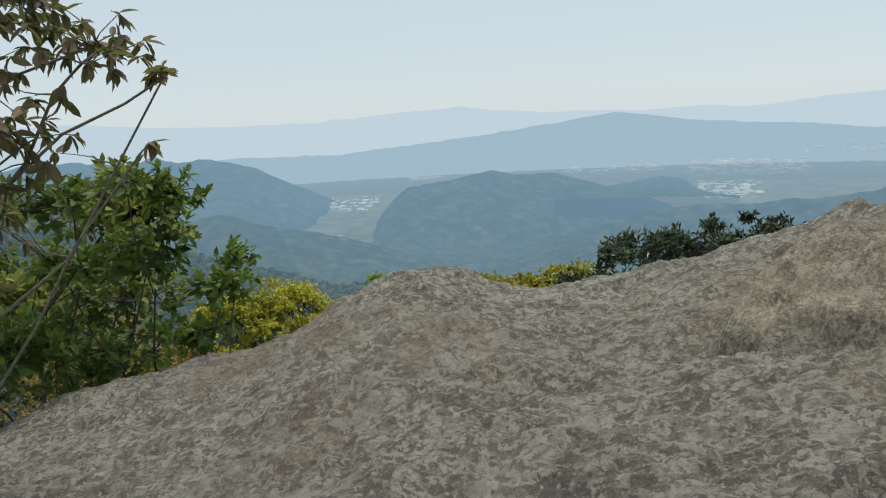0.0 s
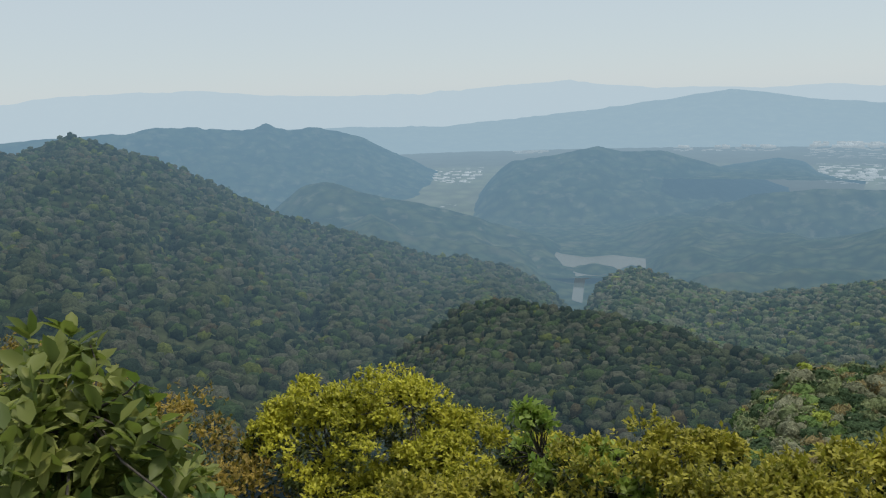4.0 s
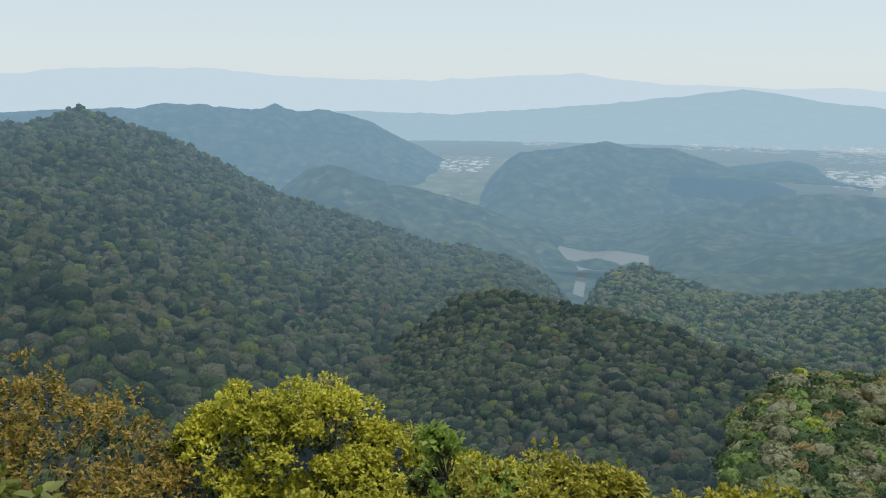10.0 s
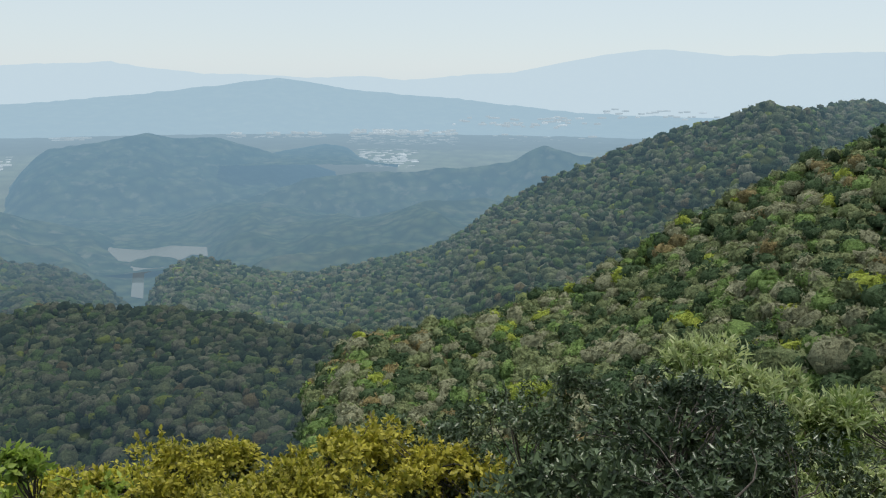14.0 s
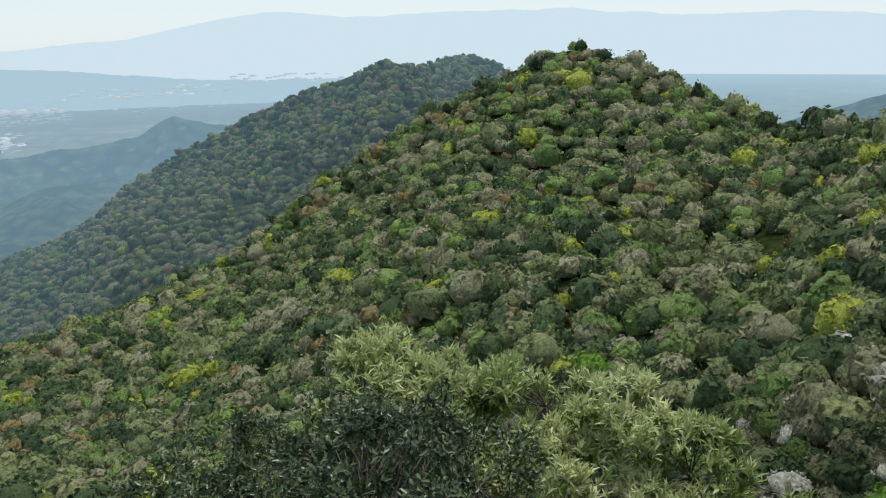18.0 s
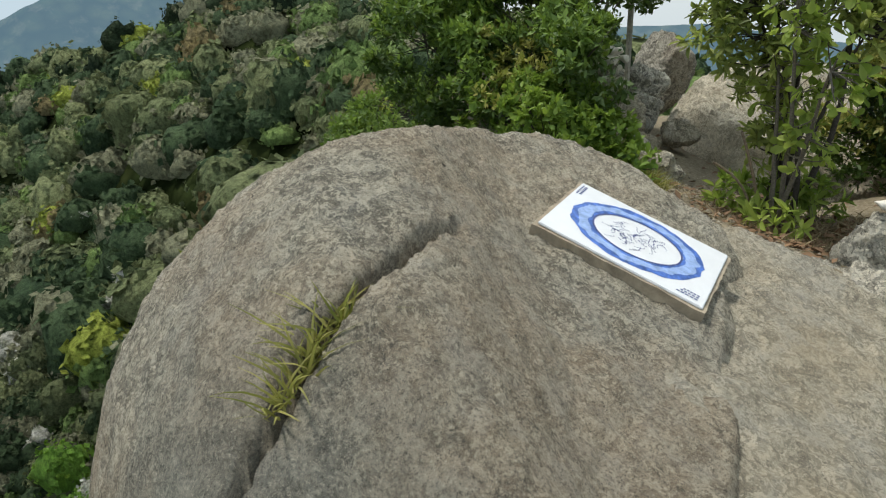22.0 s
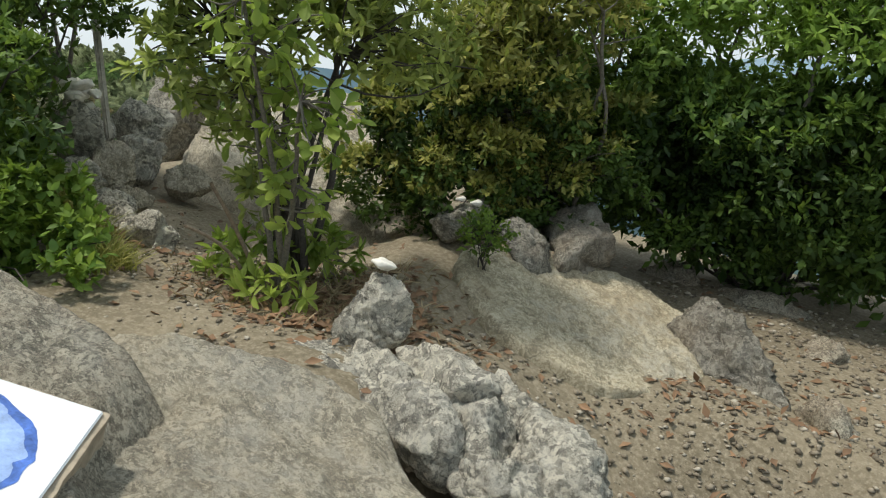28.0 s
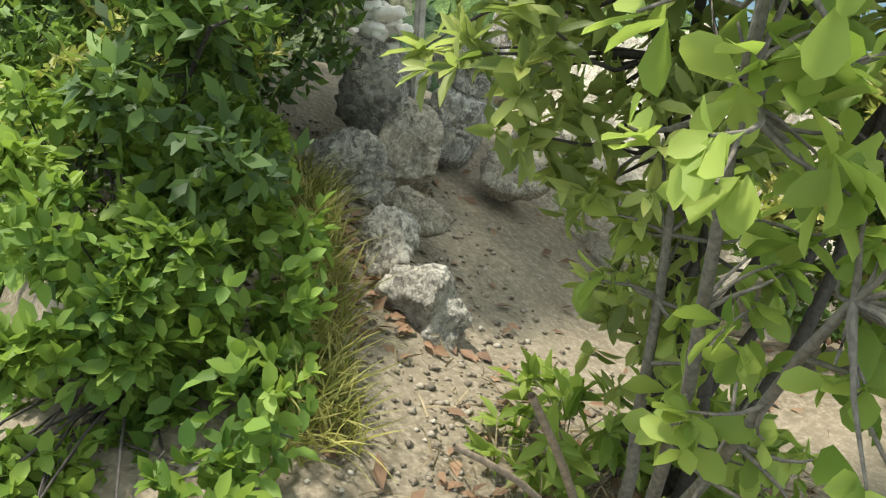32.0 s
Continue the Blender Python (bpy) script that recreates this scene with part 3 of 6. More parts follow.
# ---- valley, reservoir, far ranges ----
def backdrop(name, crest, far, foot_el, share, colours, label, cols=80, seed=0, rough=0.03, scale=0.03, near=0.8, pale=None):
    (a0, e0), (a1, e1) = crest[0], crest[-1]
    crest = [(a0 - 3, foot_el - 0.6), *crest, (a1 + 3, foot_el - 0.6)]
    far = [(a0 - 3, far[0][1]), *far, (a1 + 3, far[-1][1])]
    fine = np.linspace(crest[0][0], crest[-1][0], max(60, int((a1 - a0) * 4)))
    el = np.interp(fine, *np.array(crest).T)
    el = el + min(0.22, 0.05 * (e0 - foot_el)) * fbm(np.stack([fine, fine * 0, fine * 0 + seed], -1), 0.45, 4, seed + 2, 0.6)
    crest = list(zip(fine, el))
    at, span = ridge_surface(crest, far, [(crest[0][0], far[0][1] * near, foot_el), (crest[-1][0], far[-1][1] * near, foot_el)], 1.0, rough, seed, 3)
    # each range carries its haze as emission in its own material
    mat = wood_ground_material(name + "_woods", *colours, scale, (share, pale or HAZE_BLUE), (0.24, 0.22, 0.15), scale * 1.1)
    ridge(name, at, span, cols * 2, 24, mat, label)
    return at, span


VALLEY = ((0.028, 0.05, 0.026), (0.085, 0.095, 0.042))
# emitted share of haze by distance, then the palest haze colour
FAR_HAZE = (1100.0, 2800.0, 0.35, 0.76)
PALE_HAZE = (0.41, 0.575, 0.695)
backdrop("hill_lakeside", [(-20, -8.5), (-17.9, -6.9), (-16, -6.4), (-13.3, -7.3), (-8.9, -8.3), (-3.1, -10.1), (0, -11), (2, -12)], [(-20, 1800), (2, 1700)], -14, FAR_HAZE, VALLEY,
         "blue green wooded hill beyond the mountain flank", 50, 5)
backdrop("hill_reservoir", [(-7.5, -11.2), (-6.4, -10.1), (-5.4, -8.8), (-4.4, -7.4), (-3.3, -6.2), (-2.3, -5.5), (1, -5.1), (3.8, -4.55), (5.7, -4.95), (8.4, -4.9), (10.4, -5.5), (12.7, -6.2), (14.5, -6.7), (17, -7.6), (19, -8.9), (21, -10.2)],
         [(-7.5, 2300), (21, 2400)], -11.4, FAR_HAZE, VALLEY, "rounded wooded hills behind the reservoir", 120, 6)
backdrop("hill_low_wood", [(5, -11.5), (7.8, -9.8), (11, -9.0), (14.6, -8.0), (18.1, -7.6), (21, -7.5), (25, -7.2), (29.6, -6.5), (31.9, -5.4), (34.2, -6.0), (38, -6.6), (42, -7)], [(5, 1900), (42, 2000)], -16.5, FAR_HAZE, VALLEY,
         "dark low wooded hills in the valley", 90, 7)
backdrop("hill_strip", [(11.5, -6.2), (13, -5.9), (16.1, -5.4), (17.6, -5.7), (18.2, -6.2)], [(11.5, 2650), (18.2, 2700)], -6.9, FAR_HAZE, VALLEY, "narrow dark wood on the plain before the town", 40, 15, 0.01)
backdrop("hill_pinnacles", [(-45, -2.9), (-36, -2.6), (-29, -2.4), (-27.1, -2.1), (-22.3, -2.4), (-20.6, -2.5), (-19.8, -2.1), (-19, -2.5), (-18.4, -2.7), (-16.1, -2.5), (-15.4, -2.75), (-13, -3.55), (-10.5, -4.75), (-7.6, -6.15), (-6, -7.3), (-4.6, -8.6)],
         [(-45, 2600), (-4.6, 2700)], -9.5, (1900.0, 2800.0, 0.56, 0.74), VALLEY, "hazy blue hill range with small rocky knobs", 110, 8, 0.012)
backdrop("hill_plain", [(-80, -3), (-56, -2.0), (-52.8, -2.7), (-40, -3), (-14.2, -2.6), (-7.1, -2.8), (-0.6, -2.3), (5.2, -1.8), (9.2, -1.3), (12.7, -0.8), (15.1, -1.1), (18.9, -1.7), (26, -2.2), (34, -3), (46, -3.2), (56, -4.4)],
         [(-80, 3700), (56, 3700)], -4.7, 0.86, VALLEY, "long pale blue hills across the plain", 160, 9, 0.006, 0.02, 0.75, PALE_HAZE)
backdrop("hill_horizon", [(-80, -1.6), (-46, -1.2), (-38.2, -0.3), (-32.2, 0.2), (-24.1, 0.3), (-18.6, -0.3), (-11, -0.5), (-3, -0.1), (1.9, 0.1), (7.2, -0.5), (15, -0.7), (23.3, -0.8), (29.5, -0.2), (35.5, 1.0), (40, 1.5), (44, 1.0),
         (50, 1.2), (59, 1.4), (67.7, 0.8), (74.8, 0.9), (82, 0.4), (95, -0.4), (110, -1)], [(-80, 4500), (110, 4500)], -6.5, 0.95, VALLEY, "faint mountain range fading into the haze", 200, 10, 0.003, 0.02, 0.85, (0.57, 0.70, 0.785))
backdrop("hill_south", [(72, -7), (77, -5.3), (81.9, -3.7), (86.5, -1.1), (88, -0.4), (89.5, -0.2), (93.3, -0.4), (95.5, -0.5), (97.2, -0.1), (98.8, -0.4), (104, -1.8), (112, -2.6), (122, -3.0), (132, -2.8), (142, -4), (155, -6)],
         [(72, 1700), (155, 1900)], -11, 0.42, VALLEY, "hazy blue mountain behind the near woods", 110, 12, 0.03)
backdrop("hill_west", [(146, -3), (165, -2.2), (180, -2.4), (200, -1.8), (225, -2.5), (250, -1.5), (270, -2), (281, -2.5)], [(146, 3200), (281, 3300)], -8, 0.72, VALLEY, "pale hills behind the summit trees", 80, 14, 0.02, 0.02, 0.8, PALE_HAZE)

# reservoir: one sheet of water, its shores cut by low wooded humps
water_mat, _t, _p, _o = nodes_of("reservoir_water")
_p.inputs["Base Color"].default_value = (0.05, 0.08, 0.09, 1)
_p.inputs["Roughness"].default_value = 0.12
bump(_t, _p, noise_node(_t, 0.3, 3, 0.6, 0, place(_t)), 0.15, 0.3)
# pale haze over the water, added as emission
_t.links.new(haze_emission(_t, _p.outputs[0], 0.22, (0.40, 0.50, 0.55)), _o.inputs[0])
LAKE_Z = -348.0


def on_level(az, el, z):
    r = (z - EYE[2]) / math.tan(radians(el))
    return np.array((math.sin(radians(az)) * r, math.cos(radians(az)) * r, z))


_R, _A = np.meshgrid(np.linspace(1120, 2150, 70), np.radians(np.arange(-26, 62.1, 0.4)), indexing="ij")
_x, _y, _a = (np.sin(_A) * _R).ravel(), (np.cos(_A) * _R).ravel(), np.degrees(_A).ravel()
_q = np.stack([_x, _y, _x * 0], -1)
_w = 1 - np.exp(-np.maximum(0, ((_a - 3.6) / 5.5) ** 4 + ((_R.ravel() - 1440) / 330) ** 4 - 0.25) * 1.5)
_bump = (np.maximum(0, 0.25 + fbm(_q, 1 / 620, 4, 16, 0.5, True)) * 85 + 14 * fbm(_q, 1 / 90, 3, 17)) * np.clip((2100 - _R.ravel()) / 450, 0, 1)
_base = np.interp(_R.ravel(), [1120, 1200, 1780, 2000, 2150], [-385, LAKE_Z - 1, LAKE_Z - 1, LAKE_Z, -405])
for _ia, _ir, _is, _ih in ((3.7, 1470, 26, 13), (6.9, 1330, 45, 17), (-0.9, 1345, 40, 20)):
    _base = _base + _ih * np.exp(-((_x - math.sin(radians(_ia)) * _ir) ** 2 + (_y - math.cos(radians(_ia)) * _ir) ** 2) / _is ** 2)
_v = np.stack([_x, _y, _base + _w * np.maximum(_bump, 2)], -1)
# valley haze painted in as emission
valley_mat = wood_ground_material("valley_hill_woods", (0.032, 0.055, 0.026), (0.085, 0.095, 0.042), 0.045, (FAR_HAZE, HAZE_BLUE), (0.16, 0.145, 0.09), 0.012)
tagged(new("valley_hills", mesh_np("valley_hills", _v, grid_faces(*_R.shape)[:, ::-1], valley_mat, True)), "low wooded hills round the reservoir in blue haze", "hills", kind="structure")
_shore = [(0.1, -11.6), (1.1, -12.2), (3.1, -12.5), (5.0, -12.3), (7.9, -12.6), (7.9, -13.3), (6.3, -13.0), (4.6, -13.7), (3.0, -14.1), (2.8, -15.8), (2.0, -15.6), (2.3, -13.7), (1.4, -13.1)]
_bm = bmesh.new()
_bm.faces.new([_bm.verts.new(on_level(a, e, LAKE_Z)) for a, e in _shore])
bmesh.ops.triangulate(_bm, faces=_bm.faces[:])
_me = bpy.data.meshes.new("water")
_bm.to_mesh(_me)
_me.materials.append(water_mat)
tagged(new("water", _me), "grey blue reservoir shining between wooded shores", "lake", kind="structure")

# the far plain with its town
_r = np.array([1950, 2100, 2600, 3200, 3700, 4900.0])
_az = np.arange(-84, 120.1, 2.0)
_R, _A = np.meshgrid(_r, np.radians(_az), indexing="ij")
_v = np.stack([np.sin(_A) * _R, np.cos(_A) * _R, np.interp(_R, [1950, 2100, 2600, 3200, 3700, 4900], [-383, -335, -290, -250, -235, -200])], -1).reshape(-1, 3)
# the plain fades out by emitted haze, nearly all of it at the far end
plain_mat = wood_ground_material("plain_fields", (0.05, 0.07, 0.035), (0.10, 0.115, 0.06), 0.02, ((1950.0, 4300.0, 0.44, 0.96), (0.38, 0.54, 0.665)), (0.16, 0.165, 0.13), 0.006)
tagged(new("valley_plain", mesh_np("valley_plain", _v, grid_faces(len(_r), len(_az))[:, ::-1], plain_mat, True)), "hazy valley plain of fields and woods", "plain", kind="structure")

town_mat, _t, _p, _o = nodes_of("far_roofs")
_g = _t.nodes.new("ShaderNodeNewGeometry")
_t.links.new(ramp(_t, _g.outputs["Random Per Island"], [(0.0, (0.22, 0.23, 0.23)), (0.8, (0.36, 0.37, 0.37)), (1.0, (0.75, 0.75, 0.75))]), _p.inputs["Base Color"])
# the town fades by haze colour that its buildings emit
_t.links.new(haze_emission(_t, _p.outputs[0], 0.68, (0.47, 0.60, 0.69)), _o.inputs[0])
_rng = np.random.default_rng(12)
_boxes = []
for _a0, _a1, _e0, _e1, _n, _w in ((-2.0, 0.3, -5.0, -4.8, 14, 26), (9.3, 16.0, -5.0, -4.6, 50, 20), (17.8, 25.5, -5.5, -4.4, 150, 20), (18.5, 22.5, -7.2, -5.5, 120, 15), (-10.0, -4.4, -7.0, -5.9, 70, 14), (-7.6, -5.6, -8.7, -7.0, 40, 12),
                                    (-3.2, -2.2, -8.6, -8.0, 14, 10), (25, 36, -4.1, -3.3, 50, 18), (36, 62, -3.4, -2.6, 60, 18), (-62, -50, -5.5, -4.4, 26, 16), (28, 40, -5.4, -4.6, 30, 16)):
    for _k in range(_n):
        _az, _el = _rng.uniform(_a0, _a1), _rng.uniform(_e0, _e1)
        _rr = 2775 * (3700 / 2775) ** float(np.clip((_el + 4.7) / 2.5, 0, 1)) * 0.985 if _el > -4.7 else float(np.interp(_el, [-11.1, -9.1, -6.4, -4.5], [1945, 2095, 2590, 3190]))
        _c = np.array([math.sin(radians(_az)) * _rr, math.cos(radians(_az)) * _rr, 1.5 + _rr * math.tan(radians(_el))])
        _s = np.array([_rng.uniform(0.5, 1.8) * _w, _rng.uniform(0.4, 0.9) * _w, _w * 0.35])
        _q = np.array([(x, y, z) for x in (-.5, .5) for y in (-.5, .5) for z in (-.5, .5)]) * _s + _c
        _boxes.append((_q, np.array([(0, 1, 3, 2), (4, 6, 7, 5), (0, 4, 5, 1), (2, 3, 7, 6), (1, 5, 7, 3)])))
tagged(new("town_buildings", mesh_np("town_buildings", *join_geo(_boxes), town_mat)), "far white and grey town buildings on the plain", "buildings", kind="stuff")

# ---- rocks of the summit ----
grey_rock = rock_material("weathered_grey_granite", (0.095, 0.09, 0.076), (0.24, 0.226, 0.195), (0.50, 0.475, 0.42), (0.36, 0.26, 0.17), 0.52, 1.3, 0.08)
lichen_rock = rock_material("lichen_granite", (0.075, 0.072, 0.062), (0.27, 0.255, 0.215), (0.56, 0.525, 0.44), (0.42, 0.31, 0.20), 0.47, 1.5, 0.045, 0.8, ((2.0, 0.35, 0.1), 0.85, (0.19, 0.20, 0.175)))
pale_rock = rock_material("pale_granite", (0.15, 0.135, 0.108), (0.37, 0.335, 0.27), (0.60, 0.55, 0.45), (0.43, 0.345, 0.22), 0.53, 1.7, 0.04, 0.45)
sand_rock = rock_material("sandy_granite", (0.19, 0.165, 0.12), (0.42, 0.365, 0.265), (0.62, 0.565, 0.44), (0.28, 0.21, 0.12), 0.54, 1.6, 0.025, 0.2)
spotted_rock = rock_material("spotted_lichen_rock", (0.06, 0.06, 0.055), (0.40, 0.38, 0.335), (0.72, 0.69, 0.61), (0.36, 0.31, 0.22), 0.60, 1.1, 0.05)
chalk_rock = rock_material("bare_pale_granite", (0.26, 0.23, 0.18), (0.48, 0.44, 0.36), (0.68, 0.63, 0.53), (0.50, 0.40, 0.26), 0.56, 1.5, 0.04, 0.25)


def soft_min(a, b, k=0.04):
    h = np.clip(0.5 + 0.5 * (b - a) / k, 0, 1)
    return b * (1 - h) + a * h - k * h * (1 - h)


def dome(name, at, axes, turn, bottom, top, material, label, power=0.45, rough=0.06, seed=0, cols=120, rows=60, wobble=0.1, cut=None, category="boulder", grain=1.0, group="", face=None):
    """A boulder: an uneven dome over an uneven footprint, with ledges and hollows. axes: half sizes (or a function of the way)."""
    th = np.linspace(0, 2 * np.pi, cols, endpoint=False)
    rr = np.sin(np.linspace(0.004, 1, rows) * np.pi / 2)
    R, T = np.meshgrid(rr, th, indexing="ij")
    R, T = R.ravel(), T.ravel()
    edge = 1 + wobble * fbm(np.stack([np.cos(T) * 1.3, np.sin(T) * 1.3, T * 0 + seed], -1), 1.0, 4, seed)
    ax = axes(T) if callable(axes) else (axes[0], axes[1])
    lx, ly = R * edge * np.cos(T) * ax[0], R * edge * np.sin(T) * ax[1]
    c, s = math.cos(radians(turn)), math.sin(radians(turn))
    x, y = at[0] + lx * c - ly * s, at[1] + lx * s + ly * c
    z = bottom + (top - bottom) * np.maximum(1 - R ** 2, 0) ** power
    if callable(face):
        z = face(x, y, z)
    elif face:
        z = soft_min(z, face[0] + face[1] * (x - at[0]) + face[2] * (y - at[1]), 0.1)
    p = np.stack([x, y, z], -1)
    k = np.minimum(1, (1 - R ** 2) * 4 + 0.25)
    n1 = fbm(p, 1.6 * grain, 5, seed, 0.55)
    n2 = fbm(p, 3.5 * grain, 4, seed + 3, 0.6, True)
    p[:, 2] += k * (rough * n1 * 1.6 + rough * 0.5 * n2 + 0.02 * fbm(p * [1, 1, 2], 7.0, 5, seed + 5, 0.68, True) + 0.009 * fbm(p, 24.0, 3, seed + 6, 0.65) + 0.05 * stair(fbm(p * [1, 1.5, 1], 2.6, 5, seed + 7, 0.6), 6))
    side = (1 - k)[:, None]
    out = unit(np.stack([x - at[0], y - at[1], x * 0], -1))
    p += out * (rough * 1.2 * fbm(p, 2.2 * grain, 5, seed + 9, 0.6))[:, None] * (0.4 + side)
    if cut is not None:
        p[:, 2] += cut(p[:, 0], p[:, 1])
    ob = new(name, mesh_np(name, p, grid_faces(rows, cols, True), material, True))
    return tagged(ob, label, category, group)


def gauss(x, y, cx, cy, sx, sy):
    return np.exp(-((x - cx) / sx) ** 2 - ((y - cy) / sy) ** 2)


# ground of the summit
soil = soil_material("trail_soil", (0.23, 0.192, 0.13), (0.165, 0.137, 0.092), (0.35, 0.30, 0.215))


def trail_height(x, y):
    z = -0.28 + 0.085 * (np.minimum(x, 8.0) - 3.6) + 0.15 * np.maximum(0, np.minimum(x, 9.0) - 6) + 0.294 * (np.clip(y, -6.2, -3.6) + 4.2) + 0.05 * np.minimum(y + 6.2, 0)
    z = z + 0.42 * np.exp(-((x - 4.9) / 0.75) ** 2 - ((y + 6.25) / 0.75) ** 2) + 0.3 * np.exp(-((x - 4.45) / 0.6) ** 2 - ((y + 6.75) / 0.5) ** 2) + 0.16 * np.exp(-((x - 4.4) / 0.5) ** 2 - ((y + 5.2) / 0.5) ** 2)
    w = np.exp(-((x - 3.98) / 0.42) ** 2 - ((y + 5.15) / 0.5) ** 2)
    z = z * (1 - w) + np.minimum(-0.53 + 0.45 * (x - 3.55) + 0.1 * (y + 5.95), -0.12) * w
    z = z - 0.6 * np.maximum(0, 3.35 - x) * np.clip((y + 5.8) / 1.0, 0, 1)
    z = z - 2.2 * np.maximum(0, y + 2.1 + 1.0 * np.clip((x - 4.2) / 2, 0, 1) + 0.6 * np.clip((x - 7.2) / 1.5, 0, 1)) - 0.25 * np.maximum(0, 1.2 - x) - 0.55 * np.maximum(0, x - 8.7) - 0.35 * np.maximum(0, -9.7 - y)
    return z


_gx, _gy = np.meshgrid(np.arange(-3, 13.5, 0.08), np.arange(-14, 0.0, 0.08), indexing="ij")
_x, _y = _gx.ravel(), _gy.ravel()
_p = np.stack([_x, _y, trail_height(_x, _y)], -1)
_p[:, 2] += 0.05 * fbm(_p, 1.3, 4, 40) + 0.012 * fbm(_p, 9, 3, 41)
tagged(new("trail_ground", mesh_np("trail_ground", _p, grid_faces(*_gx.shape)[:, ::-1], soil, True)), "trodden sandy brown trail soil with small stones", "path", kind="structure")


def view_rock_height(x, y):
    """The walked rock: a groove, a rise to one side, a low mound at the edge."""
    base = -0.379 + 0.175 * np.clip(x + 0.3, 0, 2.2) + 0.096 * np.minimum(x + 0.3, 0) + 0.003 * (y + 1)
    base = base + 0.296 * gauss(x, y, -0.263, 0.591, 0.521, 1.5) + 0.255 * gauss(x, y, 2.378, 0.176, 0.293, 1.176)
    edge = y - 0.836 - 0.211 * np.minimum(x, 0)
    return base - 2.87 * np.maximum(0, edge) ** 2 - 0.024 * np.maximum(0, -1.4 - x) ** 2 - 1.5 * np.maximum(0, x - 2.2) - 1.1 * np.maximum(0, -1.9 - x) ** 2 - 2.2 * np.maximum(0, x - 2.1 - 0.577 * y)


_gx, _gy = np.meshgrid(np.arange(-2.7, 2.7, 0.023), np.arange(-4.4, 1.95, 0.023), indexing="ij")
_x, _y = _gx.ravel(), _gy.ravel()
_p = np.stack([_x, _y, np.maximum(view_rock_height(_x, _y), -1.9)], -1)
_w = _p * [1, 1, 0]
_k = np.clip(0.35 + np.abs(_x + 0.3) * 0.4 + np.maximum(0, _y - 0.2), 0.35, 1)
_p[:, 2] += 0.028 * fbm(_w, 1.5, 5, 50, 0.6) + 0.03 * fbm(_w * [1.0, 2.2, 0], 2.1, 6, 51, 0.62, True) + 0.024 * fbm(_w * [1.3, 2.0, 0], 6, 5, 52, 0.7, True) + 0.013 * fbm(_w, 20, 3, 53, 0.65) - 0.025 + 0.06 * stair(fbm(_w * [1, 1.7, 0], 2.2, 6, 55, 0.62), 7)
_p[:, 2] -= 0.035 * np.clip(fbm(_w * [1, 1.7, 0], 5.0, 4, 54, 0.6) - 0.28, 0, 0.3) / 0.3
_rim = np.minimum(np.minimum(_x + 2.7, 2.68 - _x), np.minimum(_y + 4.4, 1.93 - _y))
_fall = np.maximum(0, 0.28 - _rim + 0.12 * fbm(_w, 1.6, 4, 57))
_p[:, 2] -= 16 * _fall ** 1.5
_p[:, :2] += np.stack([0.22 * fbm(_w, 1.1, 3, 58), 0.22 * fbm(_w, 1.1, 3, 59)], -1) * np.clip(_fall * 8, 0, 1)[:, None]
tagged(new("viewpoint_rock", mesh_np("viewpoint_rock", _p, grid_faces(*_gx.shape)[:, ::-1], grey_rock, True)), "broad weathered grey granite outcrop with a low mound", "rock")


JOINT = ((3.15, -1.12, 0.0), (2.84, -0.79, 0.06), (2.65, -0.55, 0.2), (2.54, -0.41, 0.26), (2.48, -0.32, 0.28), (2.44, -0.22, 0.28), (2.38, -0.13, 0.28), (2.33, -0.05, 0.28), (2.3, 0.0, 0.28), (2.25, 0.08, 0.28), (2.15, 0.3, 0.2), (2.05, 0.5, 0.1))


def boulder_cut(x, y):
    """The long open joint across the boulder, the bed of the plaque."""
    wob = 0.014 * fbm(np.stack([x, y, x * 0], -1), 14, 3, 58)
    d, deep = np.full(len(x), 9.0), np.zeros(len(x))
    for (x0, y0, k0), (x1, y1, k1) in zip(JOINT, JOINT[1:]):
        s = np.clip(((x - x0) * (x1 - x0) + (y - y0) * (y1 - y0)) / ((x1 - x0) ** 2 + (y1 - y0) ** 2), 0, 1)
        e = np.hypot(x - x0 - s * (x1 - x0), y - y0 - s * (y1 - y0)) + wob
        deep = np.where(e < d, k0 + s * (k1 - k0), deep)
        d = np.minimum(d, e)
    return -deep * np.exp(-(np.maximum(d, 0) / 0.019) ** 2) - 0.05 * deep * np.exp(-(d / 0.05) ** 2)


def boulder_top(x, y, z):
    """The boulder's upper faces: the main dome, a shoulder towards the trail, the sloping bed of the plaque, the low brow."""
    wide = np.where(x > 3.356, 1.503, 2.685), np.where(y > -1.035, 1.592, 1.625)
    main = -0.9 + 1.902 * np.maximum(1 - ((x - 3.356) / wide[0]) ** 2 - ((y + 1.035) / wide[1]) ** 2, 0) ** 0.447
    shoulder = -0.9 + 1.86 * np.maximum(1 - np.abs((x - 3.55) / 1.12) ** 2.6 - np.abs((y + 1.75) / 1.0) ** 2.6, 0) ** 0.36
    z = -soft_min(-main, -shoulder, 0.12)
    bed = 0.868 + 0.348 * (x - 3.8) + 0.1965 * (y + 0.75)
    z = soft_min(z, 1.125 + 0.348 * (x - 3.8) + 0.1965 * (y + 0.75), 0.12)
    brow = 0.30 - 0.13 * (x - 1.2) + 0.9 * np.maximum(0, x + 0.03 - 0.575 * (y + 3.43)) - 0.04
    z = soft_min(z, brow, 0.1)
    z = soft_min(z, bed + 0.55 * np.maximum(0, y + 1.35 + 0.35 * (x - 3.2)), 0.06)
    gap = -1.93 - 0.833 * (x - 2.62) + 0.03 * np.sin(x * 11) - y
    return z - 1.3 * np.clip(gap, 0, 0.5) * np.clip((3.35 - x) / 0.35, 0, 1)


